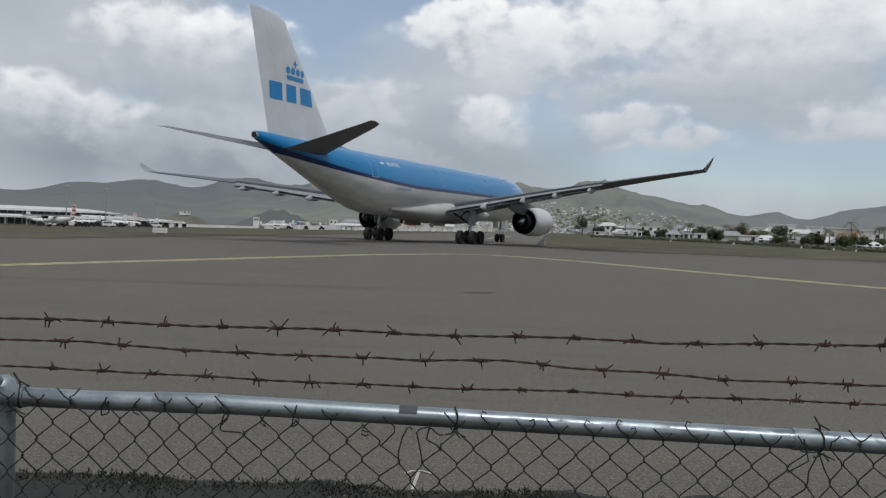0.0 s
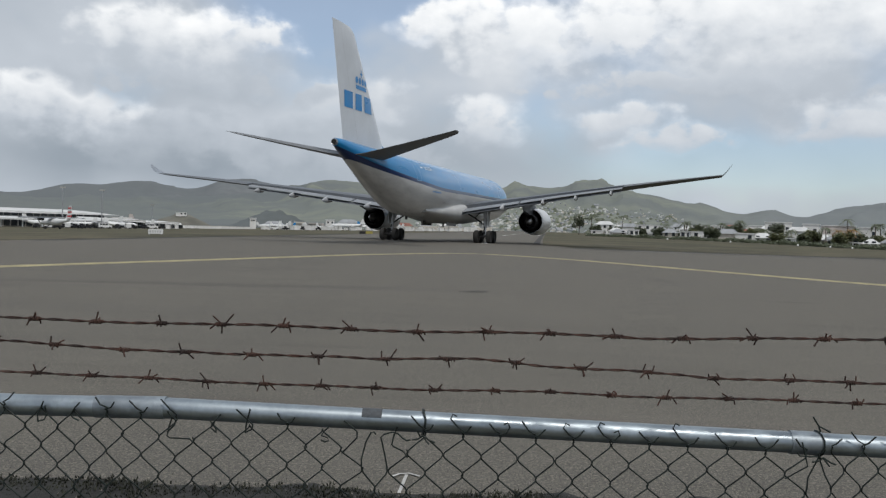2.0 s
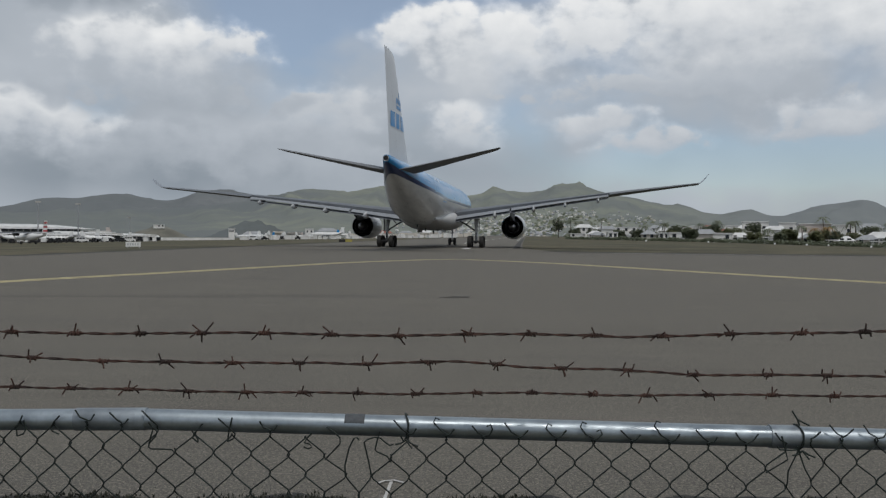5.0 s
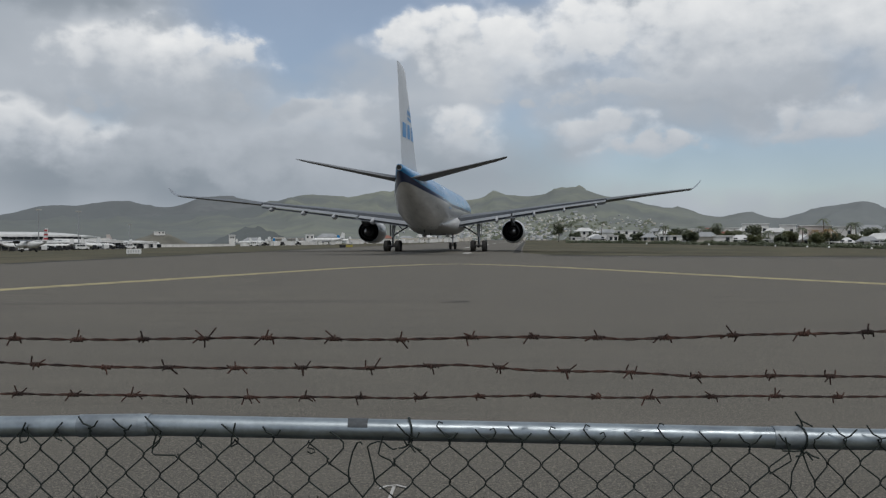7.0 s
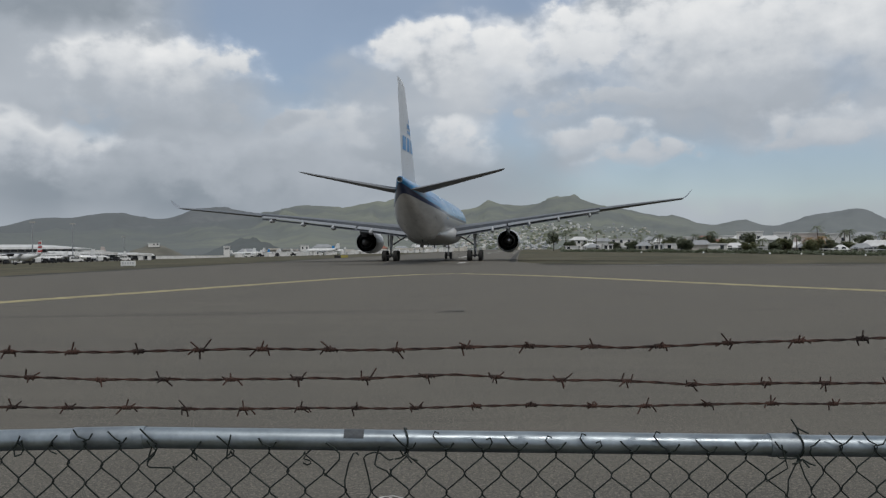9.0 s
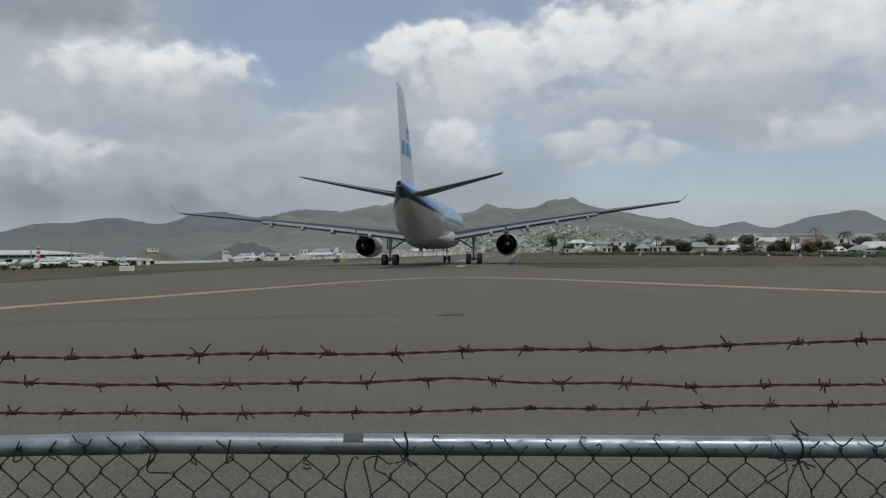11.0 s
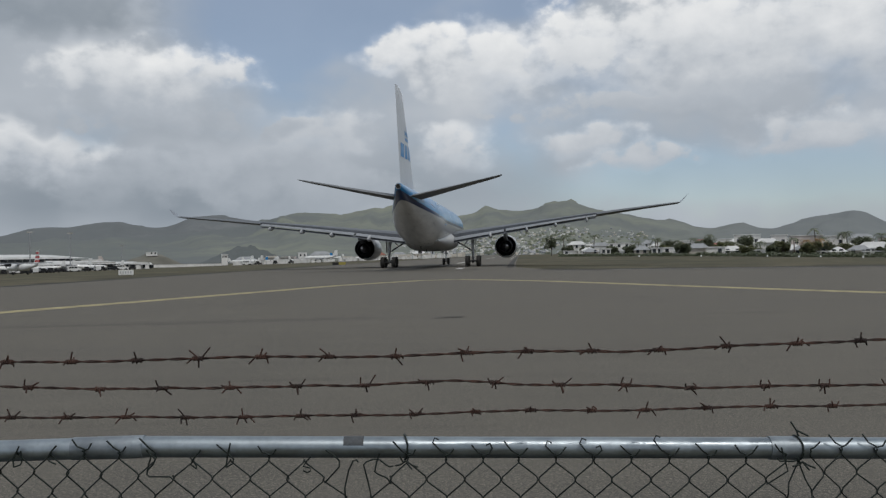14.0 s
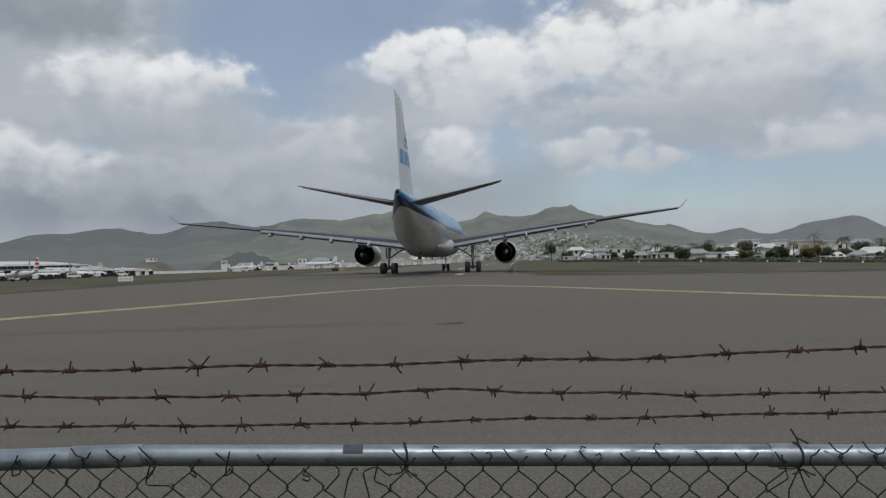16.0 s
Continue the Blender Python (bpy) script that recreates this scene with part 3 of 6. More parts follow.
def build_gear(plane):
    for s in (-1, 1):
        x = 5.34 * s
        leg = part("main_gear_leg", tube([(x, 0.0, 0.75), (x, 0.02, 2.2), (x * 0.98, 0.25, 3.6)], 0.15, 12), METAL, plane, "metal main gear leg")
        part("oleo_sleeve", tube([(x, 0.0, 1.75), (x * 0.985, 0.2, 3.5)], 0.19, 14), FLAPGREY, leg)
        part("side_brace", tube([(x, 0.02, 1.9), (x - s * 1.2, 0.1, 2.7), (x - s * 2.3, 0.2, 3.3)], 0.085, 8), DARK, leg)
        part("torque_link", tube([(x, -0.2, 1.0), (x, -0.55, 1.35), (x, -0.2, 1.75)], 0.06, 6), DARK, leg)
        part("lock_stay", tube([(x - s * 1.2, 0.1, 2.7), (x - s * 0.5, 0.15, 3.45)], 0.05, 6), DARK, leg)
        part("drag_brace", tube([(x, 0.05, 1.9), (x, 1.9, 3.4)], 0.10, 8), METAL, leg)
        part("bogie_beam", tube([(x, -1.02, 0.62), (x, 0, 0.78), (x, 1.02, 0.70)], 0.17, 10), DARK, leg)
        bm = bmesh.new()
        box(bm, x + s * 0.30, x + s * 0.35, -0.40, 0.55, 1.9, 3.45)
        part("gear_door", bm, FLAPGREY, leg, "pale gear leg door", smooth=False)
        bm = bmesh.new()
        box(bm, s * 1.4, s * 1.46, -1.6, 2.2, 1.75, 2.3)
        part("bay_door", bm, FLAPGREY, leg, smooth=False)
        for yy in (-0.99, 0.99):
            part("axle", tube([(x - 0.75, yy, 0.69), (x + 0.75, yy, 0.69)], 0.09, 8), DARK, leg)
            for xx in (-0.70, 0.70):
                wheel(leg, x + xx, yy, 0.69, 0.50)
    leg = part("nose_gear_leg", tube([(0, 22.18, 0.52), (0, 22.25, 1.6), (0, 22.5, 2.8)], 0.12, 12), METAL, plane, "metal nose gear leg")
    part("drag_brace", tube([(0, 22.2, 1.5), (0, 23.6, 2.7)], 0.08, 8), METAL, leg)
    part("axle", tube([(-0.45, 22.18, 0.53), (0.45, 22.18, 0.53)], 0.08, 8), DARK, leg)
    for s in (-1, 1):
        wheel(leg, 0.36 * s, 22.18, 0.53, 0.36)
        bm = bmesh.new()
        box(bm, s * 0.55, s * 0.59, 21.2, 22.9, 1.75, 2.62)
        part("gear_door", bm, WHITE, leg, smooth=False)
        part("landing_light", lathe([(0.02, 0.05), (0.1, 0.04), (0.1, 0.0), (0.02, -0.02)], 12, Matrix.Translation((s * 0.22, 22.36, 1.75))), METAL, leg)


def body_half(y, z):
    """Half width of the body at station y and height z."""
    for a, b in zip(BODY, BODY[1:]):
        if a[0] <= y <= b[0]:
            f = (y - a[0]) / (b[0] - a[0])
            lo, hi, hw = (a[k] + (b[k] - a[k]) * f for k in (1, 2, 3))
            q = (z - (lo + hi) / 2) / ((hi - lo) / 2)
            return hw * math.sqrt(max(0.0, 1 - q * q))
    return 0.0


def skin_strip(plane, name, pts, width, mat, label, s=1):
    """A thin painted strip that follows the body's skin through (y, z) points."""
    bm = bmesh.new()
    dense = []
    for (y0, z0), (y1, z1) in zip(pts, pts[1:]):
        k = max(2, int(max(abs(y1 - y0), abs(z1 - z0)) / 0.15))
        dense += [(y0 + (y1 - y0) * i / k, z0 + (z1 - z0) * i / k) for i in range(k)]
    dense.append(pts[-1])
    ring = []
    for i, (y, z) in enumerate(dense):
        ya, za = dense[max(0, i - 1)]
        yb, zb = dense[min(len(dense) - 1, i + 1)]
        d = Vector((yb - ya, zb - za)).normalized() * width / 2
        row = []
        for k in (1, -1):
            yy, zz = y - d.y * k, z + d.x * k
            row.append(bm.verts.new((s * (body_half(yy, zz) + 0.012), yy, zz)))
        ring.append(row)
    for (a, b), (c, d) in zip(ring, ring[1:]):
        bm.faces.new((a, b, d, c))
    return part(name, bm, mat, plane, label, smooth=False)


def fin_half(y, z):
    """Half thickness of the tail fin at station y and height z."""
    le, te = fin_edges(z)
    c = min(1.0, max(0.0, (le - y) / (le - te)))
    return (le - te) * 0.085 * 5 * (0.2969 * math.sqrt(c) - 0.126 * c - 0.3516 * c * c + 0.2843 * c ** 3 - 0.1015 * c ** 4)


def fin_edges(z):
    return -18.0 - 0.841 * (z - 8), -27.3 - 0.292 * (z - 8)


def fin_shape(plane, name, loops, label, s):
    """A flat painted shape on the fin, from (y, z) loops."""
    bm = bmesh.new()
    for loop in loops:
        bm.faces.new([bm.verts.new((0, y, z)) for y, z in loop])
    bmesh.ops.triangulate(bm, faces=bm.faces)
    bmesh.ops.subdivide_edges(bm, edges=bm.edges, cuts=5, use_grid_fill=True)
    for v in bm.verts:
        v.co.x = s * (fin_half(v.co.y, v.co.z) + 0.02)
    return part(name, bm, LOGO, plane, label, smooth=False)


def build_airliner():
    plane = empty("airliner", pose(0, 0, 0), "wide-body twin-jet airliner, blue upper body, white tail fin", "airliner")
    rings = []
    for y, lo, hi, hw in BODY:
        rings.append(ellipse(y, (lo + hi) / 2, hw, (hi - lo) / 2))
    body = part("fuselage", loft(rings), LIVERY, plane, "blue upper body, dark line, pale grey belly")
    rings = []
    for y, k in ((13.5, 0.03), (12.0, 0.4), (9.5, 0.8), (6.0, 1.0), (0.0, 1.0), (-2.0, 0.86), (-4.0, 0.68), (-6.0, 0.46), (-8.0, 0.25), (-9.6, 0.10), (-10.8, 0.01)):
        rings.append([Vector((math.copysign(abs(math.cos(a)) ** 0.75, math.cos(a)) * (2.0 + 1.06 * k), y, 3.15 + math.copysign(abs(math.sin(a)) ** 0.8, math.sin(a)) * (0.2 + 0.95 * k if math.sin(a) < 0 else 0.3 + 1.15 * k))) for a in (2 * math.pi * j / 32 for j in range(32))])
    part("belly_fairing", loft(rings), BELLY, plane, "pale wing root fairing")
    part("exhaust_pipe", lathe([(0.20, -29.12), (0.24, -29.15), (0.27, -28.95), (0.27, -28.6)], 20, Matrix.Translation((0, 0, 8.03))), METAL, body, "bare metal tail exhaust pipe")
    bm = lathe([(0.19, -29.16), (0.17, -28.9)], 20, Matrix.Translation((0, 0, 8.03)))
    part("exhaust_mouth", bm, TYRE, body)
    # fin
    rings = []
    for z in (7.7, 8.6, 10, 12, 14, 16, 17.1, 17.37, 17.49):
        le, te = fin_edges(z)
        top = max(0.0, z - 17.1) / 0.39
        le -= 0.5 * top ** 2
        ring = []
        for sgn, order in ((1, range(9)), (-1, range(7, 0, -1))):
            for i in order:
                c = 0.5 - 0.5 * math.cos(math.pi * i / 8)
                h = (le - te) * 0.085 * 5 * (0.2969 * math.sqrt(c) - 0.126 * c - 0.3516 * c * c + 0.2843 * c ** 3 - 0.1015 * c ** 4) * (1 - 0.5 * top)
                ring.append(Vector((sgn * h, le - c * (le - te), z)))
        rings.append(ring)
    fin = part("tail_fin", loft(rings), FINWHITE, plane, "white swept tail fin with blue emblem")
    rings = []
    for y, h, w_ in ((-14.8, 8.18, 0.03), (-16.5, 8.32, 0.1), (-18.0, 8.6, 0.16), (-19.2, 9.15, 0.14)):
        rings.append([Vector((-w_, y, 8.0)), Vector((w_, y, 8.0)), Vector((0.02, y, h)), Vector((-0.02, y, h))])
    part("dorsal_fillet", loft(rings), LIVERY, plane)
    # rudder gap
    for s in (1, -1):
        bm = bmesh.new()
        ring = []
        for i in range(12):
            z = 8.6 + 8.35 * i / 11
            le, te = fin_edges(z)
            y = te + (le - te) * 0.30
            ring.append([bm.verts.new((s * (fin_half(yy, z) + 0.008), yy, z)) for yy in (y - 0.012, y + 0.012)])
        for (a, b), (c, d) in zip(ring, ring[1:]):
            bm.faces.new((a, b, d, c))
        part("rudder_gap", bm, FLAPGREY, fin, smooth=False)
        # emblem as plain shapes: three blocks, a bar, four dots and a cross, all leaning with the fin
        for y0, y1 in ((-27.6, -25.95), (-25.6, -24.2), (-23.8, -22.0)):
            fin_shape(fin, "emblem_block", [[(y0 + 0.16, 11.02), (y1 + 0.02, 11.02), (y1 - 0.14, 12.34), (y0 + 0.02, 12.34)]], "blue emblem block", s)
        fin_shape(fin, "emblem_bar", [[(-25.5, 12.74), (-23.3, 12.74), (-23.25, 13.06), (-25.55, 13.06)]], "blue emblem bar", s)
        for yc in (-25.4, -24.75, -24.1, -23.42):
            fin_shape(fin, "emblem_dot", [[(yc + 0.27 * math.cos(a), 13.46 + 0.29 * math.sin(a)) for a in (2 * math.pi * j / 14 for j in range(14))]], "blue emblem dot", s)
        yc, zc = -24.45, 14.05
        fin_shape(fin, "emblem_cross", [[(yc - 0.08, zc - 0.28), (yc + 0.08, zc - 0.28), (yc + 0.08, zc + 0.28), (yc - 0.08, zc + 0.28)],
                                        [(yc - 0.25, zc - 0.07), (yc + 0.25, zc - 0.07), (yc + 0.25, zc + 0.07), (yc - 0.25, zc + 0.07)]], "blue emblem cross", s)
    # tailplane
    for s in (1, -1):
        rings = []
        for x, le, te, z, th in ((0.3, -20.5, -26.3, 7.22, 0.11), (1.5, -21.3, -26.6, 7.36, 0.105), (5.0, -23.8, -27.5, 8.01, 0.10), (8.8, -26.4, -28.5, 8.74, 0.10), (9.45, -27.0, -28.7, 8.87, 0.09), (9.72, -27.8, -28.8, 8.92, 0.05)):
            rings.append([Vector((s * p.x, p.y, p.z)) for p in foil(le, te, z, x, th)])
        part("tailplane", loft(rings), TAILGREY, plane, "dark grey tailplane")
    for s in (1, -1):
        build_wing(plane, s)
        build_engine(plane, s)
    build_gear(plane)
    # doors, markings and small fittings
    for s in (1, -1):
        for y, z0, z1, wd in ((-15.6, 5.85, 7.75, 1.05), (-1.5, 5.8, 7.4, 0.6), (17.5, 5.7, 7.7, 1.05)):
            skin_strip(body, "door_outline", [(y, z0), (y, z1 - 0.15), (y + 0.15, z1), (y + wd - 0.15, z1), (y + wd, z1 - 0.15), (y + wd, z0), (y, z0)], 0.06, DOORLINE, "faded door outline", s)
        for k in range(6):
            y = -12.2 + 0.42 * k
            skin_strip(body, "marking_bar", [(y, 7.05), (y, 7.4)], 0.2, LINEWHITE, "pale marking bar", s)
        skin_strip(body, "marking_stroke", [(-13.6, 7.2), (-12.8, 7.2)], 0.16, LINEWHITE, "white marking stroke", s)
        for k in range(9):
            y = -11.4 + 0.32 * k
            skin_strip(body, "name_bar", [(y, 5.02), (y + 0.22, 5.02)], 0.14, LOGO, "blue lettering bar", s)
    for y, z, h in ((2.0, 1.98, 0.36), (-5.0, 2.2, 0.30), (-11.0, 2.53, 0.28)):
        bm = bmesh.new()
        box(bm, -0.04, 0.04, y - 0.28, y + 0.28, z - h, z + 0.05)
        part("belly_aerial", bm, DARK, body, smooth=False)
    return plane


airliner = build_airliner()


# ---- fence ----
RAIL_Y, RAIL_Z, RAIL_R = 1.765, 1.157, 0.0213
POST_X = -1.108


def rail_z(x):
    return RAIL_Z - 0.0197 * x - 0.010 * max(0.0, min(1.0, (-0.62 - x) / 0.3))


def helix(points, r, turns, phase, n):
    """A wire wound round a line through points(t), t in 0 to 1."""
    out = []
    for i in range(n + 1):
        t = i / n
        a = 2 * math.pi * turns * t + phase
        p = points(t)
        out.append(p + Vector((0, math.cos(a), math.sin(a))) * r)
    return out


def build_fence():
    fence = empty("chain_link_fence", pose(0, RAIL_Y, 0), "chain-link fence with galvanised top rail and loose wire ends", "fence")
    loc = Matrix.Translation((0, -RAIL_Y, 0))

    def put(name, bm, mat, label="", parent=None, smooth=True):
        bmesh.ops.transform(bm, matrix=loc, verts=bm.verts)
        return part(name, bm, mat, parent or fence, label, smooth)
    rail = put("top_rail", tube([(-3.2 + 0.1 * i, RAIL_Y, rail_z(-3.2 + 0.1 * i)) for i in range(65)], RAIL_R, 20), GALV, "shiny galvanised top rail")
    put("rail_sleeve", tube([(x, RAIL_Y, rail_z(x)) for x in (-0.753, -0.746, -0.69, -0.616, -0.610)], RAIL_R + 0.0016, 20), GALVDULL, "dull sleeve joint", rail)
    put("rail_sleeve", tube([(x, RAIL_Y, rail_z(x)) for x in (0.646, 0.652, 0.700, 0.708)], RAIL_R + 0.0022, 20), GALVDULL, "dull sleeve joint", rail)
    put("rail_mark", tube([(x, RAIL_Y - 0.0006, rail_z(x) + 0.0022) for x in (-0.208, -0.19, -0.168)], RAIL_R - 0.0012, 20), DARKMARK, "dark worn patch on top of the rail", rail)
    for k, px in enumerate((POST_X, POST_X + 3.0)):
        post = put("post", lathe([(0.0285, 0.0), (0.0285, 0.6), (0.0285, 1.172)], 24, Matrix.Translation((px, RAIL_Y + 0.02, 0)) @ Matrix.Rotation(radians(90), 4, "X")), GALV, "galvanised steel fence post")
        put("post_cap", lathe([(0.031, 1.153), (0.031, 1.178), (0.025, 1.199), (0.012, 1.209), (0.002, 1.211)], 20, Matrix.Translation((px, RAIL_Y + 0.02, 0)) @ Matrix.Rotation(radians(90), 4, "X")), GALVDULL, "domed post cap", post)
        put("barbed_wire_arm", tube([(px, RAIL_Y + 0.0, 1.2), (px, RAIL_Y - 0.1, 1.265), (px, 1.49, 1.39)], 0.012, 10), GALVDULL, "slanting arm for barbed wire", post)
        put("rail_cup", tube([(px + 0.03, RAIL_Y, rail_z(px)), (px + 0.065, RAIL_Y, rail_z(px))], RAIL_R + 0.004, 18), GALVDULL, "rail end cup", post)
    # woven mesh: each wire zigzags downwards and hooks round its neighbours
    rnd = random.Random(4)
    y0 = RAIL_Y - RAIL_R - 0.004
    rows, half = 15, 0.0385
    # the weave is drawn tighter beyond the tear: places of the first row of knots along the fence
    knots = (-1.0365, -1.006, -0.970, -0.930, -0.8891, -0.8555, -0.8215, -0.7868, -0.7550, -0.7215, -0.6885, -0.6505, -0.616, -0.5808, -0.5445, -0.5054, -0.4676, -0.430, -0.3927, -0.3558, -0.318, -0.2838, -0.2464, -0.204,
             -0.178, -0.1523, -0.1128, -0.0782, -0.042, -0.0042, 0.0325, 0.0688, 0.106, 0.1417, 0.179, 0.2157, 0.2507, 0.2897, 0.326, 0.3636, 0.4024, 0.4398, 0.477, 0.5159, 0.5546, 0.592, 0.6302, 0.6715, 0.6942, 0.7207, 0.7455, 0.780, 0.8104, 0.8504)

    def knot_x(n):
        k = n + 28.5
        if k < 0:
            return knots[0] + 0.033 * k
        if k >= len(knots) - 1:
            return knots[-1] + 0.0370 * (k - len(knots) + 1)
        return knots[int(k)] + (knots[int(k) + 1] - knots[int(k)]) * (k - int(k))

    for k in range(-66, 68):
        flip = 1 if k % 2 else -1
        x0 = knot_x(k)
        pts = []
        top = 1.1375 - 0.0197 * x0 + 0.0135 * max(0.0, min(1.0, (-0.55 - x0) / 0.27)) - 0.014 * max(0.0, min(1.0, (-0.90 - x0) / 0.06)) + 0.018 * max(0.0, min(1.0, (x0 - 0.64) / 0.12))
        for r in range(rows + 1):
            z = top - half * r
            jig = rnd.uniform(-0.002, 0.002)
            x = knot_x(k + 0.5 * (flip if r % 2 else -flip)) + 0.0005 * (flip if r % 2 else -flip) + jig
            for dz, dxx in ((0.006, 0.86), (0.0, 1.0), (-0.006, 0.86)):
                pts.append(Vector((x0 + (x - x0) * dxx, y0 + 0.0022 * flip * (1 if (r % 2) else -1) * (1 if dz >= 0 else -1), z + dz)))
        torn = {-6: 3, -5: 6, -4: 6, -3: 3, -15: 3, 19: 6, 20: 6, -24: 1, -23: 1, -22: 1, -21: 1, -14: 1, -13: 1, -12: 1, -11: 1, -8: 1, -7: 1}
        if k in torn:
            pts = pts[torn[k]:]
        else:
            # both wires of a knot end in a spread pair over the rail
            out = 1 if k % 2 else -1
            ln = rnd.uniform(0.75, 1.25) * (1.25 if out < 0 else 0.9)
            knot = pts[0]
            end = knot + Vector((out * 0.019 * ln, -0.005, 0.0225 * ln))
            pts = [end, knot.lerp(end, 0.45) + Vector((rnd.uniform(-0.003, 0.003), -0.002, -0.001)), knot + Vector((-out * 0.003, -0.003, 0.004))] + pts
            if rnd.random() < 0.16:
                pts = [end + Vector((-out * 0.012, -0.002, 0.006)), end + Vector((-out * 0.004, -0.003, 0.010))] + pts
        put("mesh_wire", tube(pts, 0.00165, 5), MESHWIRE)
    # torn wires that have sprung loose: bent strands beside the tie, offsets from it in millimetres
    tie_x, low_z = -0.083, 1.1375
    for strand in ([(-162, -41), (-132, -9), (-132, 3), (-143, 14), (-159, 24)],
                   [(-121, -72), (-122, -52), (-114, -17), (-104, 3), (-98, 4), (-94, -1)],
                   [(-69, -73), (-75, -43), (-84, -6), (-78, 0), (-63, 5), (-51, 3), (-41, -6), (-33, -11), (-25, -9)],
                   [(-30, -45), (-38, -33), (-58, -24), (-62, -20), (-58, -1), (-52, 16)],
                   [(-460, -31), (-468, -23), (-509, -22), (-514, -18), (-510, 2), (-505, 17), (-514, 31)],
                   [(-514, -11), (-500, 3), (-497, 13), (-505, 20)]):
        put("loose_wire", tube([(tie_x + a / 1000, y0 - 0.003, low_z + b / 1000) for a, b in strand], 0.00165, 6), MESHWIRE, "sprung loose end of mesh wire")
    # wire ends bent into hooks and loops below the rail, and those gathered at the far tie
    for strand in ([(-777, 2), (-778, 16), (-771, 31), (-766, 43)],
                   [(-777, 2), (-764, 6), (-760, 14), (-763, 34)],
                   [(-693, 6), (-706, 12), (-710, 18), (-702, 32), (-692, 43)],
                   [(-415, -8), (-426, 1), (-423, 9), (-410, 24), (-406, 29)],
                   [(-415, -8), (-415, -1), (-427, 15)],
                   [(-356, -6), (-354, 12), (-347, 42)],
                   [(-356, -6), (-343, 1), (-341, 10), (-352, 20), (-375, 40)],
                   [(-204, -15), (-196, -19), (-188, -16), (-191, -10), (-203, -7), (-198, 2), (-188, 12)],
                   [(735, -7), (740, -13), (763, -14), (779, -12)],
                   [(744, 14), (749, -5), (756, -33), (713, -59)],
                   [(777, -14), (757, -56), (756, -79)],
                   [(777, -14), (790, -50), (804, -75)]):
        put("bent_wire_end", tube([(tie_x + a / 1000, y0 - 0.004, low_z + b / 1000) for a, b in strand], 0.00165, 6), MESHWIRE, "bent end of mesh wire")
    # ties round the rail
    for x, h in ((-0.083, 0.016), (0.703, 0.028), (-1.052, 0.028)):
        ring = []
        for i in range(15):
            a = -0.5 + 6.6 * i / 14
            ring.append(Vector((x + 0.004 * math.sin(i), RAIL_Y - math.cos(a) * (RAIL_R + 0.0045), rail_z(x) + math.sin(a) * (RAIL_R + 0.0045))))
        tie = put("wire_tie", tube(ring, 0.0019, 6), MESHWIRE, "dark wire tie twisted round the rail")
        if h > 0.02:
            top = Vector((x, RAIL_Y - 0.01, rail_z(x) + RAIL_R + 0.004))
            put("tie_end", tube([top, top + Vector((-0.004, 0, 0.012)), top + Vector((-0.016, -0.002, 0.030))], 0.0019, 5), MESHWIRE, "", tie)
            put("tie_end", tube([top + Vector((-0.004, 0, 0.012)), top + Vector((0.012, 0, 0.004)), top + Vector((0.02, 0.002, 0.0))], 0.0019, 5), MESHWIRE, "", tie)
        low = Vector((x, RAIL_Y - RAIL_R - 0.006, rail_z(x) - RAIL_R))
        for dx_, dz_ in ((-0.022, -0.008), (0.024, -0.012), (-0.012, 0.010), (0.012, -0.016)):
            put("tie_end", tube([low, low + Vector((dx_ * 0.5, -0.003, dz_ * 0.3 - 0.004)), low + Vector((dx_, -0.004, dz_))], 0.0018, 5), MESHWIRE, "", tie)


WIRES = [  # depth, height, places of the barbs along the wire
    (1.508, 1.377, (-0.865, -0.751, -0.642, -0.530, -0.426, -0.318, -0.202, -0.087, 0.034, 0.142, 0.252, 0.367, 0.485, 0.608, 0.718, 0.835, 0.95, 1.06)),
    (1.598, 1.311, (-0.875, -0.757, -0.628, -0.514, -0.394, -0.272, -0.148, -0.036, 0.088, 0.209, 0.328, 0.448, 0.585, 0.695, 0.818, 0.94, 1.06)),
    (1.705, 1.237, (-0.95, -0.843, -0.735, -0.622, -0.508, -0.395, -0.284, -0.178, -0.064, 0.056, 0.163, 0.283, 0.388, 0.507, 0.632, 0.755, 0.87, 0.98))]


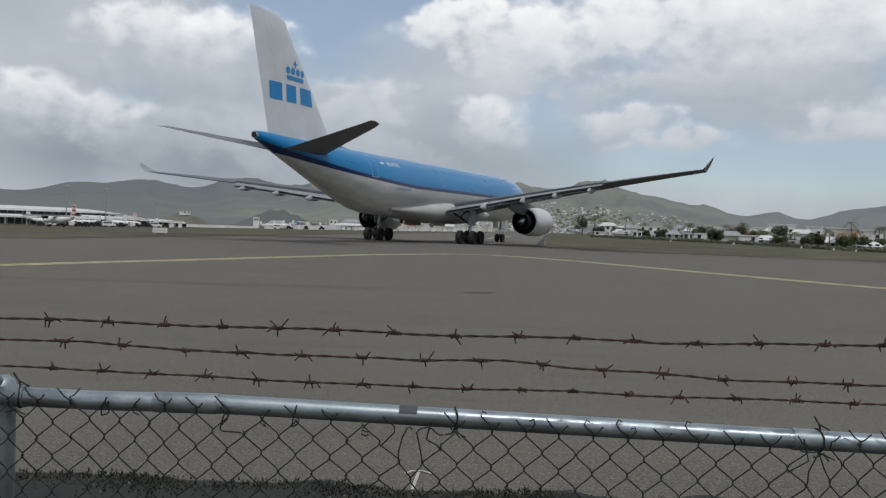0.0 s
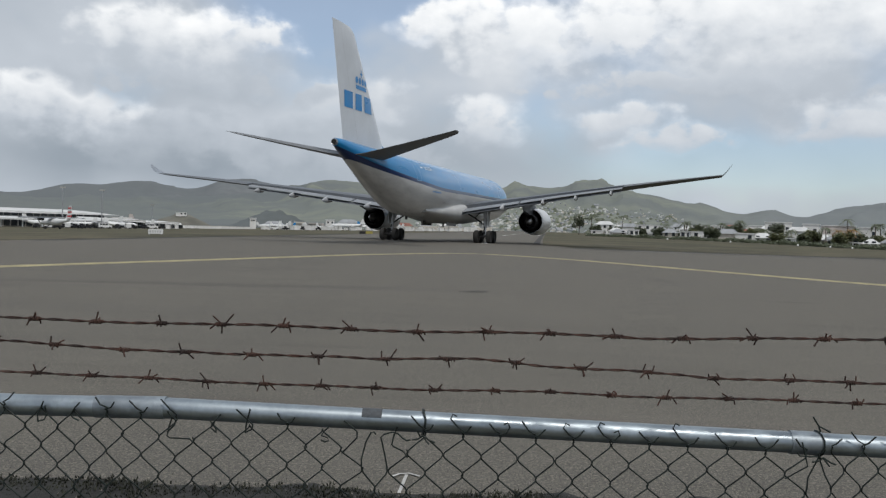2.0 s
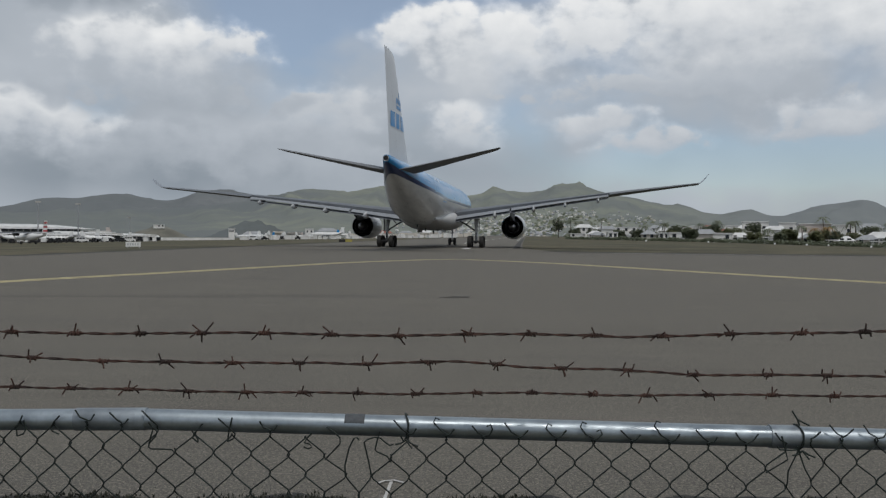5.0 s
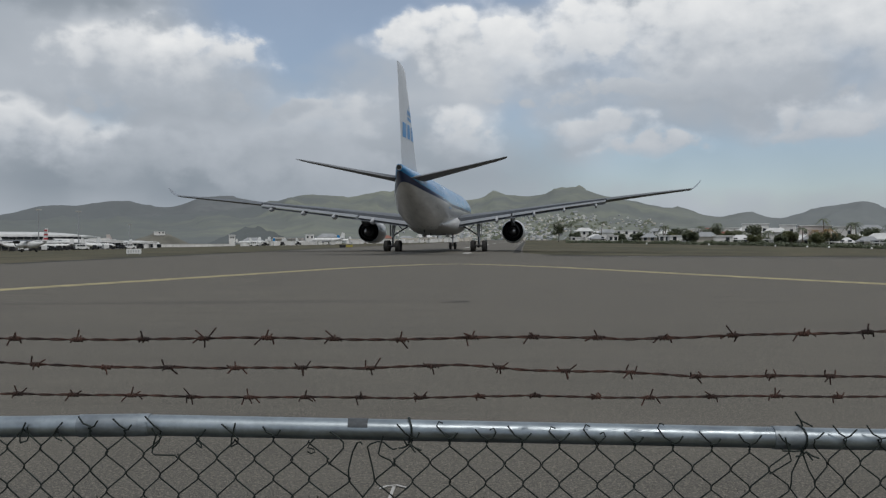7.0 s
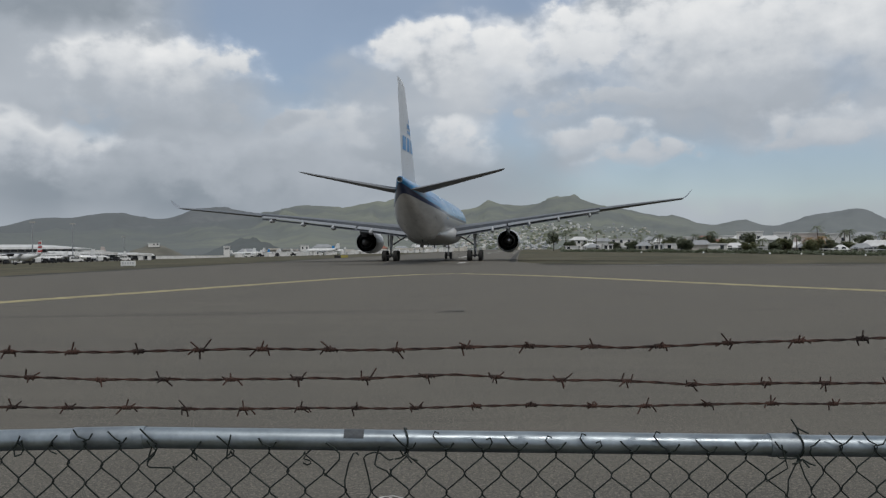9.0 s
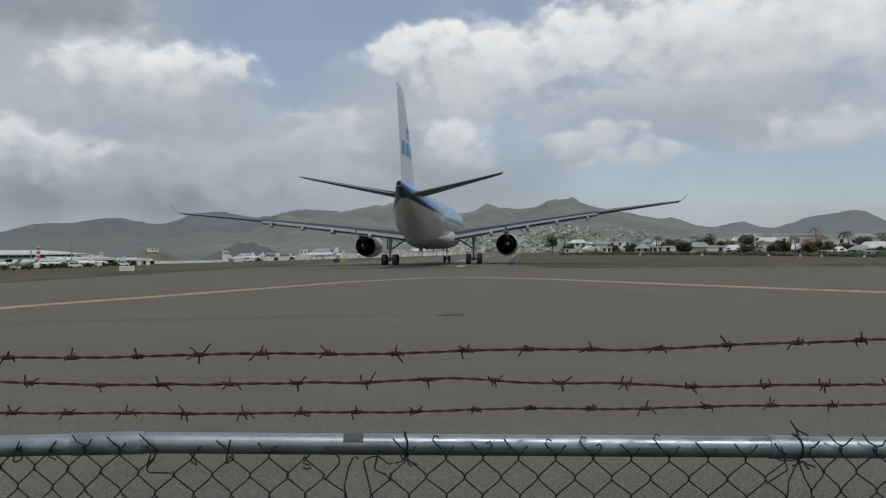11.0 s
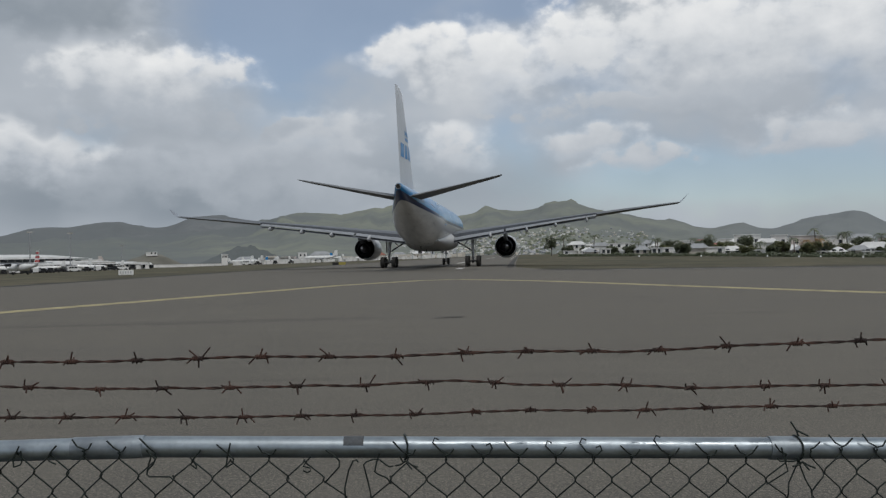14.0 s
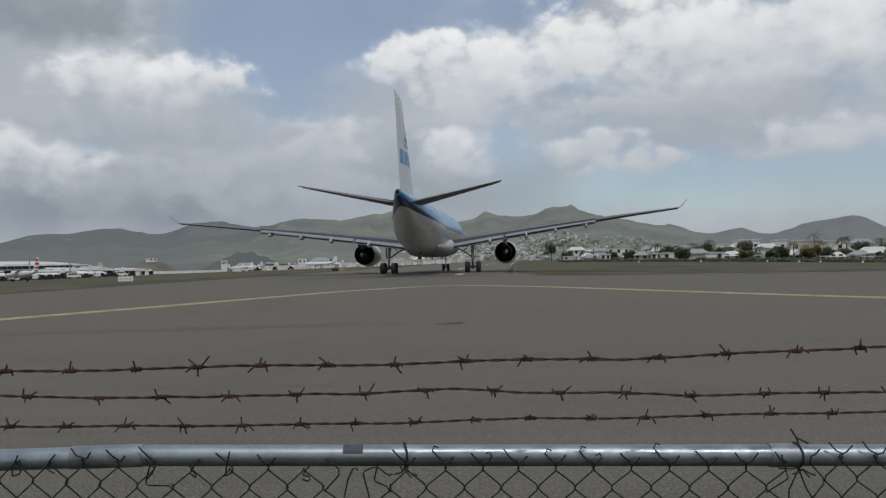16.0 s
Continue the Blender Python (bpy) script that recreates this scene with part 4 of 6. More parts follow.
def build_barbed_wire(y, z, places, seed):
    rnd = random.Random(seed)
    strand = empty("barbed_wire", pose(0, y, z), "rusty barbed wire strand stretched above the fence rail", "barbed wire", "barbed wire strands")
    tilt = (0.012, 0.018, 0.012)[seed]

    def line(x):
        return Vector((x, tilt * x + 0.003 * noise.noise((x * 3, seed * 7.0, 1)), 0.0042 * noise.noise((x * 4.2, seed * 9.1, 0)) + 0.0015 * noise.noise((x * 15, seed, 3)) + (0.004 * math.exp(-((x + 0.01) / 0.09) ** 2) - 0.003 * math.exp(-((x - 0.14) / 0.08) ** 2) - 0.019 * max(0.0, min(1.0, (x - 0.08) / 0.4)) if seed == 1 else 0.0) + (0.010 * max(0.0, min(1.0, (x - 0.3) / 0.45)) - 0.003 if seed == 0 else 0.0) + (0.010 * max(0.0, min(1.0, (-0.55 - x) / 0.3)) if seed else 0.0)))
    x0, x1 = -3.0, 3.0
    for ph in (0, math.pi):
        part("twisted_wire", tube(helix(lambda t: line(x0 + (x1 - x0) * t), 0.00142, 82, ph, 980), 0.0014, 5), RUST, strand)
    for x in places:
        c = line(x)
        bm = bmesh.new()
        for k in range(2):
            off = Vector((0.0042 * (k - 0.5) * 2, 0, 0))
            coil = [c + off + Vector((0.0006 * (i - 8), 0.0034 * math.cos(a), 0.0034 * math.sin(a))) for i, a in ((i, 1.15 * i + k * 2.2) for i in range(17))]
            up = 1 if (k + seed) % 2 else -1
            e0 = coil[0] + Vector((rnd.uniform(-0.014, 0.006), -0.005, up * rnd.choice((0.005, 0.008, 0.012, 0.015))))
            e1 = coil[-1] + Vector((rnd.uniform(-0.006, 0.014), 0.004, (-up if rnd.random() < 0.8 else up) * rnd.choice((0.005, 0.008, 0.012, 0.015))))
            tube([e0] + coil + [e1], 0.0015, 5, bm)
        part("barb", bm, RUST, strand)


build_fence()
for k, (y, z, places) in enumerate(WIRES):
    build_barbed_wire(y, z, places, k)


# ---- far land ----
def foliage(name, dark, light):
    """Leaves: each clump in its own tone, letting some light through."""
    mat = bpy.data.materials.new(name)
    mat.use_nodes = True
    t = Tree(mat.node_tree)
    pos = t.add("ShaderNodeTexCoord").outputs["Object"]
    tone = t.m("ADD", t.m("MULTIPLY", t.add("ShaderNodeNewGeometry").outputs["Random Per Island"], 0.6), t.m("MULTIPLY", t.noise(pos, 0.7, 3.0).outputs["Fac"], 0.4))
    col = t.mix(t.smooth(tone, 0.15, 0.85), dark, light)
    d, tr = t.add("ShaderNodeBsdfPrincipled"), t.add("ShaderNodeBsdfTranslucent")
    t.put(d.inputs["Base Color"], col)
    d.inputs["Roughness"].default_value = 0.6
    t.put(tr.inputs["Color"], col)
    add = t.add("ShaderNodeAddShader")
    t.put(add.inputs[0], d.outputs[0])
    t.put(add.inputs[1], tr.outputs[0])
    t.put(t.add("ShaderNodeOutputMaterial").inputs[0], add.outputs[0])
    return mat


LEAF = foliage("green_foliage", (0.062, 0.072, 0.036), (0.118, 0.120, 0.062))
LEAFDARK = foliage("dark_foliage", (0.060, 0.071, 0.046), (0.105, 0.116, 0.074))
LEAFDRY = foliage("dry_frond", (0.10, 0.062, 0.028), (0.20, 0.135, 0.055))
BARK = material("grey_bark", (0.12, 0.10, 0.08), 0.9, vary=0.3, scale=3, fine=20, bump=0.3)
STUCCO = material("white_stucco", (0.74, 0.73, 0.71), 0.85, vary=0.12, scale=0.25, fine=4, bump=0.05)
CREAM = material("cream_stucco", (0.58, 0.54, 0.48), 0.85, vary=0.15, scale=0.25, fine=4, bump=0.05)
PINK = material("pinkish_stucco", (0.55, 0.49, 0.46), 0.85, vary=0.15, scale=0.25, fine=4, bump=0.05)
ROOFWHITE = material("white_sheet_roof", (0.62, 0.62, 0.61), 0.5, vary=0.12, scale=0.3, fine=4, bump=0.05)
ROOFGREY = material("grey_sheet_roof", (0.30, 0.31, 0.32), 0.55, vary=0.2, scale=0.3, fine=4, bump=0.05)
ROOFRED = material("red_tile_roof", (0.25, 0.11, 0.08), 0.8, vary=0.25, scale=0.5, fine=6, bump=0.1)
GLASS = material("dark_window_glass", (0.03, 0.035, 0.04), 0.12, vary=0.2, scale=0.5, fine=4, bump=0.0)
CONCRETE = material("pale_concrete", (0.36, 0.35, 0.33), 0.9, vary=0.2, scale=0.5, fine=6, bump=0.1)
REDPAINT = material("red_paint", (0.42, 0.03, 0.03), 0.4, vary=0.1, scale=0.6, fine=6, bump=0.0)


def hazy_hill_material(name, low, high, dark):
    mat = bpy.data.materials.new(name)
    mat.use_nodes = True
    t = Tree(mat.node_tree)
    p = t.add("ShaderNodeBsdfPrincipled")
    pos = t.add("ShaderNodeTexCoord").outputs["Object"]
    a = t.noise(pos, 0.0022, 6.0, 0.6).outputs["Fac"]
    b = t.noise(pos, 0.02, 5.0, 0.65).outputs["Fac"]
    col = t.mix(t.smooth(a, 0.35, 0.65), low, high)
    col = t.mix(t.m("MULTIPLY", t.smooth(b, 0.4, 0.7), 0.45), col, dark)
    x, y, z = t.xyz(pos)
    # Haze put into the base colour: grey-blue mixed in by bearing, right then left.
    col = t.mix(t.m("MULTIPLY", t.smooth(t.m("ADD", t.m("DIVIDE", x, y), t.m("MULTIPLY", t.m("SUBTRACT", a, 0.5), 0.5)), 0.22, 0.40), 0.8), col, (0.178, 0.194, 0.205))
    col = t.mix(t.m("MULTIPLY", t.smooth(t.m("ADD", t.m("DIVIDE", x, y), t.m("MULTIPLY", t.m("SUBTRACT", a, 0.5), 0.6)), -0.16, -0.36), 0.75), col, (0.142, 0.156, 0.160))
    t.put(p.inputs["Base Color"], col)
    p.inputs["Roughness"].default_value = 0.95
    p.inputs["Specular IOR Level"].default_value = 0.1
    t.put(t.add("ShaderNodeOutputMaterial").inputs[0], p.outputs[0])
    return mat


# Scrub tones paled and blued: the haze over the ridges is in these colours.
HILL = hazy_hill_material("hazy_scrub_hillside", (0.162, 0.177, 0.173), (0.235, 0.250, 0.200), (0.140, 0.154, 0.153))
MOUNTAIN = hazy_hill_material("hazy_far_scrub", (0.145, 0.156, 0.166), (0.178, 0.188, 0.192), (0.125, 0.136, 0.148))
# height over one degree of elevation of each swelling of the ridge, by its bearing
NEAR_TOPS = (-34.0, 1.7, 1.55, (0.17, 0.08, 0.21, 0.16, 0.07, 0.11, 0.23, 0.11, 0.38, 0.22, 0.33, 0.48, 0.67, 0.67, 1.19, 1.29, 0.99, 1.38, 1.34, 1.02, 0.97, 0.95, 1.28, 1.12, 1.22, 1.60, 0.93,
                                0.95, 0.63, 0.45, 0.11, 0.60, -0.09, 0.52, 0.66, 0.97, -0.07, 0.34, 0.17, 0.21, 0.16))
FAR_TOPS = (-34.0, 1.8, 1.7, (0.24, 0.15, 0.37, 0.20, 0.24, 0.77, 0.51, 0.92, 0.76, 0.43, 1.07, 1.10, 0.80, 0.85, 0.7, 0.7, 0.7, 0.7, 0.6, 0.6, 0.6, 0.5, 0.5, 0.5, 0.4, 0.3, 0.2, 0.1))


def skyline(tops, b):
    start, step, width, sizes = tops
    return 1.0 + sum(k * math.exp(-((b - start - step * i) / width) ** 2) for i, k in enumerate(sizes))


def hill_height(tops, r0, r1, b, r):
    top = skyline(tops, b)
    f = (r - r0) / (r1 - r0)
    rise = max(0.0, f) ** 1.25 if f < 1 else max(0.0, 1 - (f - 1) * 1.6)
    spur = noise.fractal((b * 0.42, r * 0.0016, r1 * 0.01), 0.9, 2.0, 5)
    fine = noise.fractal((b * 1.6, r * 0.006, 3.0), 0.9, 2.0, 5)
    crest = r1 * math.tan(radians(top)) + 1.5
    k = 1 + (0.30 * spur + 0.05 * fine) * (1 - min(1.0, f) ** 5 if f < 1 else 0.6)
    return -4 + (crest + 4) * max(0.0, rise * k) + 1.3 * fine * min(1.0, max(0.0, f))


def build_hills(name, tops, r0, r1, mat, label):
    bm = bmesh.new()
    rows = []
    nb, nr = 330, 34
    for j in range(nr + 1):
        r = r0 + (r1 * 1.45 - r0) * j / nr
        row = []
        for i in range(nb + 1):
            b = -46 + 92 * i / nb
            rr = r / math.cos(radians(b)) if abs(b) < 1 else r
            a = radians(b)
            row.append(bm.verts.new((rr * math.sin(a), rr * math.cos(a), hill_height(tops, r0, r1, b, r))))
        rows.append(row)
    for a, b in zip(rows, rows[1:]):
        for i in range(nb):
            bm.faces.new((a[i], a[i + 1], b[i + 1], b[i]))
    return tagged(obj(name, bm, mat, smooth=True), label, "hills", kind="structure")


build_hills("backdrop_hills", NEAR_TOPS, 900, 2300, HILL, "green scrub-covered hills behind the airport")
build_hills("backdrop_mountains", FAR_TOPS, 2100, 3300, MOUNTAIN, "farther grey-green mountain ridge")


def place(bearing, r, z=None, turn=0.0):
    x, y = r * math.sin(radians(bearing)), r * math.cos(radians(bearing))
    return pose(x, y, ground_height(x, y) if z is None else z, 0, 0, -bearing + turn)


def hillside_houses():
    """Hundreds of tiny pale houses on the slope, each a small block with a pitched roof."""
    rnd = random.Random(11)
    for mat, name, share in ((STUCCO, "hillside_houses", 0), (ROOFGREY, "hillside_roofs", 1), (CREAM, "hillside_cottages", 2)):
        bm = bmesh.new()
        for k in range(250 if share == 0 else 210):
            b = min(13.5, max(-3.5, rnd.gauss(5.5, 4.2)))
            r = rnd.uniform(980, 1650) if rnd.random() < 0.8 else rnd.uniform(930, 1150)
            if b < 1.5 and r > 1250:
                r = rnd.uniform(950, 1200)
            z = hill_height(NEAR_TOPS, 900, 2300, b, r)
            m = place(b, r, z, rnd.uniform(-35, 35))
            w_, d, h = rnd.uniform(1.8, 4.8), rnd.uniform(3, 5), rnd.uniform(1.0, 2.1)
            if share == 1:
                rg = [m @ Vector(p) for p in ((-w_ / 2, -d / 2, h), (w_ / 2, -d / 2, h), (w_ / 2, d / 2, h), (-w_ / 2, d / 2, h), (-w_ / 3, 0, h + 1.4), (w_ / 3, 0, h + 1.4))]
                v = [bm.verts.new(p) for p in rg]
                for q in ((0, 1, 5, 4), (2, 3, 4, 5), (1, 2, 5), (3, 0, 4), (0, 3, 2, 1)):
                    bm.faces.new([v[i] for i in q])
                box(bm, -w_ / 2 + 0.3, w_ / 2 - 0.3, -d / 2 + 0.3, d / 2 - 0.3, -2, h, m)
            else:
                box(bm, -w_ / 2, w_ / 2, -d / 2, d / 2, -2, h, m)
        tagged(obj(name, bm, mat), "small pale houses scattered up the hillside", "houses", kind="stuff")
    bm = bmesh.new()
    for k in range(190):
        b, r = (rnd.uniform(-13.5, 0.5) if k % 3 else rnd.uniform(-26.5, -18.5)), rnd.uniform(430, 560)
        m = place(b, r, None, rnd.uniform(-30, 30))
        w_, d, h = rnd.uniform(0.8, 3.6), rnd.uniform(1, 2.5), rnd.uniform(0.7, 2.3)
        box(bm, -w_ / 2, w_ / 2, -d / 2, d / 2, -0.3, h, m)
        box(bm, -w_ / 2 - 0.1, w_ / 2 + 0.1, -d / 2 - 0.1, d / 2 + 0.1, h + 0.004, h + 0.12, m)
    tagged(obj("apron_equipment", bm, STUCCO), "small white carts and boxes along the apron", "equipment", kind="stuff")
    bm = bmesh.new()
    for k in range(90):
        b, r = rnd.uniform(-6.5, 1.2), rnd.uniform(560, 830)
        m = place(b, r, None, rnd.uniform(-30, 30))
        w_, d, h = rnd.uniform(2.5, 7), rnd.uniform(3, 5), rnd.uniform(1.4, 3.2)
        box(bm, -w_ / 2, w_ / 2, -d / 2, d / 2, -1, h, m)
    tagged(obj("field_edge_sheds", bm, CREAM), "small pale sheds and cottages past the far end of the field", "houses", kind="stuff")
    bm = bmesh.new()
    for k in range(340):
        b = rnd.uniform(2, 14)
        r = rnd.uniform(905, 1500)
        m = place(b, r, hill_height(NEAR_TOPS, 900, 2300, b, r))
        s = rnd.uniform(1.6, 4.5)
        q = [m @ Vector((s * math.cos(a) * rnd.uniform(0.7, 1.2), s * 0.6 * math.sin(a), 0)) for a in (2 * math.pi * j / 6 for j in range(6))]
        tip = bm.verts.new(m @ Vector((0, 0, s * rnd.uniform(0.8, 1.4))))
        vs = [bm.verts.new(p + Vector((0, 0, rnd.uniform(0, s * 0.5)))) for p in q]
        for i in range(6):
            bm.faces.new((vs[i], vs[(i + 1) % 6], tip))
    tagged(obj("hillside_bushes", bm, LEAFDARK), "dark scrub between the hillside houses", "bushes", kind="stuff")


hillside_houses()


# ---- buildings ----
def house(bearing, r, width, height, wall, roof, style, label, turn=0.0, depth=None, group="houses beside the runway"):
    """A building with walls, a flat or pitched roof, and rows of windows on the side that faces the field."""
    rnd = random.Random(int(bearing * 100) + int(r))
    top = empty("house", place(bearing, r, None, turn), label, "house", group)
    d = depth or width * 0.7
    storeys = max(1, round(height / 3.4))
    bm = bmesh.new()
    box(bm, -width / 2, width / 2, 0, d, -0.4, height)
    part("wall", bm, wall, top, smooth=False)
    bm = bmesh.new()
    if style == "flat":
        box(bm, -width / 2 - 0.25, width / 2 + 0.25, -0.25, d + 0.25, height + 0.004, height + 0.35)
    else:
        o = 0.5
        v = [bm.verts.new(p) for p in ((-width / 2 - o, -o, height + 0.004), (width / 2 + o, -o, height + 0.004), (width / 2 + o, d + o, height + 0.004), (-width / 2 - o, d + o, height + 0.004),
                                       (-width / 2 + d * 0.3, d / 2, height + d * 0.22 + 0.4), (width / 2 - d * 0.3, d / 2, height + d * 0.22 + 0.4))]
        for q in ((0, 1, 5, 4), (2, 3, 4, 5), (1, 2, 5), (3, 0, 4), (0, 3, 2, 1)):
            bm.faces.new([v[i] for i in q])
    part("roof", bm, roof, top, smooth=False)
    n = max(2, int(width / 2.6))
    for k in range(storeys):
        for i in range(n):
            if rnd.random() < 0.15:
                continue
            x = -width / 2 + (i + 0.5) * width / n
            z = k * height / storeys + 1.0
            bm = bmesh.new()
            box(bm, x - 0.55, x + 0.55, -0.05, 0.1, z, z + 1.35)
            win = part("window", bm, GLASS, top, smooth=False)
            bm = bmesh.new()
            box(bm, x - 0.7, x + 0.7, -0.14, 0.0, z - 0.14, z - 0.004)
            part("sill", bm, wall, win, smooth=False)
    if style == "balcony" or (style == "flat" and width > 8):
        bm = bmesh.new()
        z = height / storeys
        box(bm, -width * 0.35, width * 0.35, -1.3, -0.004, z - 0.2, z)
        bal = part("balcony", bm, wall, top, smooth=False)
        bm = bmesh.new()
        box(bm, -width * 0.35, width * 0.35, -1.3, -1.22, z + 0.004, z + 0.95)
        part("parapet", bm, wall, bal, smooth=False)
    return top


W_, C_, P_ = "white flat-roofed house behind the hedge", "cream house with pitched roof among palms", "pinkish apartment building with flat roof"
for b, r, wd, h, wall, roof, style, lab in (
        (8.66, 430, 8.2, 7.1, STUCCO, ROOFWHITE, "hip", "small white house with white roof"), (10.17, 420, 8.0, 6.0, STUCCO, ROOFGREY, "hip", "small white house with grey roof"),
        (11.35, 400, 10.1, 7.0, STUCCO, ROOFWHITE, "flat", W_), (12.59, 380, 6.2, 5.0, CREAM, ROOFGREY, "hip", C_), (14.06, 360, 8.2, 5.3, STUCCO, ROOFWHITE, "hip", "white house with white pitched roof"),
        (15.97, 380, 6.6, 7.8, STUCCO, ROOFWHITE, "flat", W_), (17.36, 350, 5.2, 5.2, CREAM, ROOFRED, "hip", "cream house with reddish pitched roof"), (19.15, 330, 8.9, 8.5, STUCCO, ROOFWHITE, "flat", W_),
        (20.27, 320, 7.0, 5.4, STUCCO, ROOFWHITE, "hip", "white house with white pitched roof"), (20.99, 340, 5.3, 8.6, STUCCO, ROOFWHITE, "flat", "white block with large dark window"), (21.69, 300, 7.2, 2.7, PINK, ROOFWHITE, "hip", "low pink house with white roof"),
        (22.57, 330, 10.2, 8.2, PINK, ROOFWHITE, "flat", P_), (24.13, 340, 6.5, 8.1, STUCCO, ROOFWHITE, "flat", W_), (24.96, 310, 6.2, 3.6, CREAM, ROOFWHITE, "hip", C_),
        (26.17, 290, 9.4, 3.1, STUCCO, ROOFWHITE, "hip", "long white bungalow with white roof"), (27.2, 320, 7.3, 7.0, PINK, ROOFGREY, "flat", P_),
        (9.4, 440, 7.0, 5.5, STUCCO, ROOFWHITE, "hip", "small white house with white roof"), (12.1, 430, 9.0, 7.2, STUCCO, ROOFWHITE, "flat", W_), (13.3, 420, 7.5, 7.4, STUCCO, ROOFGREY, "hip", "small white house with grey roof"),
        (14.9, 410, 8.5, 8.6, STUCCO, ROOFWHITE, "flat", W_), (15.5, 430, 7.0, 9.4, STUCCO, ROOFWHITE, "flat", W_), (16.5, 440, 8.0, 8.4, CREAM, ROOFRED, "hip", "cream house with reddish pitched roof"), (17.9, 420, 9.0, 9.6, STUCCO, ROOFWHITE, "flat", W_),
        (18.6, 400, 6.0, 8.0, STUCCO, ROOFWHITE, "hip", "white house with white pitched roof"), (21.4, 400, 8.0, 9.4, STUCCO, ROOFWHITE, "flat", W_), (23.4, 400, 9.0, 9.6, STUCCO, ROOFWHITE, "flat", W_), (25.5, 390, 9.0, 8.8, STUCCO, ROOFGREY, "hip", "small white house with grey roof"),
        (10.8, 440, 6.0, 7.2, CREAM, ROOFWHITE, "flat", "cream flat-roofed house behind the hedge")):
    low = 0.74 if b < 17.6 else (0.78 if r > 370 else 0.88)
    house(b, r, wd, h * low, wall, roof, style, lab, turn=(b * 37) % 24 - 12)


LOW = random.Random(21)
for k in range(26):
    b = 8.4 + 0.76 * k + LOW.uniform(-0.3, 0.3)
    r = 280 + max(0.0, 15 - b) * 14 + LOW.uniform(0, 8)
    kind = k % 4
    house(b, r, LOW.uniform(3.5, 6.5), LOW.uniform(1.5, 2.6), CREAM if kind == 2 else STUCCO, (ROOFWHITE, ROOFWHITE, ROOFGREY, ROOFWHITE)[kind], ("flat", "hip", "hip", "flat")[kind],
          "low cream bungalow with grey roof behind the hedge" if kind == 2 else ("low white bungalow with pitched roof behind the hedge" if kind == 1 else "low white flat-roofed building behind the hedge"), turn=LOW.uniform(-14, 14), depth=5.0)


# ---- plants ----
def leaf_clump(bm, c, s, rnd):
    """Three crossed leaf blades round c."""
    for _ in range(3):
        a, t = rnd.uniform(0, 6.28), rnd.uniform(-0.9, 0.9)
        u = Vector((math.cos(a), math.sin(a), t)).normalized() * s
        v = Vector((-math.sin(a), math.cos(a), rnd.uniform(-0.6, 0.6))).normalized() * s * 0.55
        bm.faces.new([bm.verts.new(c + p) for p in (-u, v, u, -v)])


def tree(bearing, r, width, height, mat, label):
    rnd = random.Random(int(bearing * 50) + 3)
    top = empty("tree", place(bearing, r), label, "tree", "trees beside the runway")
    pts = [(0, 0, -0.2), (0.15, 0, height * 0.3), (0.1, 0.1, height * 0.55)]
    trunk = part("trunk", tube(pts, 0.22, 8, taper=0.12), BARK, top)
    for k in range(4):
        a = k * 1.6 + 0.4
        part("limb", tube([(0.1, 0.05, height * 0.35), (math.cos(a) * width * 0.2, math.sin(a) * width * 0.2, height * 0.6), (math.cos(a) * width * 0.3, math.sin(a) * width * 0.3, height * 0.75)], 0.1, 6, taper=0.04), BARK, trunk)
    bm = bmesh.new()
    heads = [(rnd.uniform(-0.33, 0.33) * width, rnd.uniform(-0.3, 0.3) * width, height * rnd.uniform(0.42, 0.85), rnd.uniform(0.16, 0.27) * width) for _ in range(12)]
    for x, y, z, s in heads:
        for _ in range(75):
            d = Vector((rnd.gauss(0, 1), rnd.gauss(0, 1), rnd.gauss(0, 0.8))).normalized() * s * rnd.uniform(0.55, 1.05)
            leaf_clump(bm, Vector((x, y, z)) + d, rnd.uniform(0.22, 0.48), rnd)
    part("crown", bm, mat, top, smooth=False)


def palm(bearing, r, height, mat, label, spread=2.7):
    rnd = random.Random(int(bearing * 70) + 5)
    top = empty("palm_tree", place(bearing, r), label, "palm tree", "palms beside the runway")
    lean = rnd.uniform(-0.6, 0.6)
    h = height - 0.9
    pts = [(lean * f * f, 0.2 * f * f, -0.2 + (h + 0.2) * f) for f in (0, 0.25, 0.5, 0.75, 1)]
    part("trunk", tube(pts, 0.2, 8, taper=0.12), BARK, top)
    bm = bmesh.new()
    c = Vector(pts[-1])
    for k in range(15):
        a = k * 2.4 + rnd.uniform(-0.2, 0.2)
        up = rnd.uniform(-0.2, 1.0)
        ln = spread * rnd.uniform(0.8, 1.1)
        d = Vector((math.cos(a), math.sin(a), 0))
        side = Vector((-math.sin(a), math.cos(a), 0))
        line = [c + d * ln * f + Vector((0, 0, up * f * ln * 0.7 - 0.85 * ln * f * f)) for f in (0, 0.2, 0.4, 0.6, 0.8, 1.0)]
        for i in range(5):
            p, q = line[i], line[i + 1]
            for j in range(2):
                b0 = p.lerp(q, j / 2)
                b1 = p.lerp(q, j / 2 + 0.4)
                for s in (1, -1):
                    wd = 0.5 * (1 - 0.6 * abs(i / 5 - 0.35)) * rnd.uniform(0.7, 1.1)
                    tip = b1 + side * s * wd + d * 0.25 + Vector((0, 0, -0.28))
                    bm.faces.new([bm.verts.new(b0), bm.verts.new(b1), bm.verts.new(tip)])
    part("crown", bm, mat, top, smooth=False)


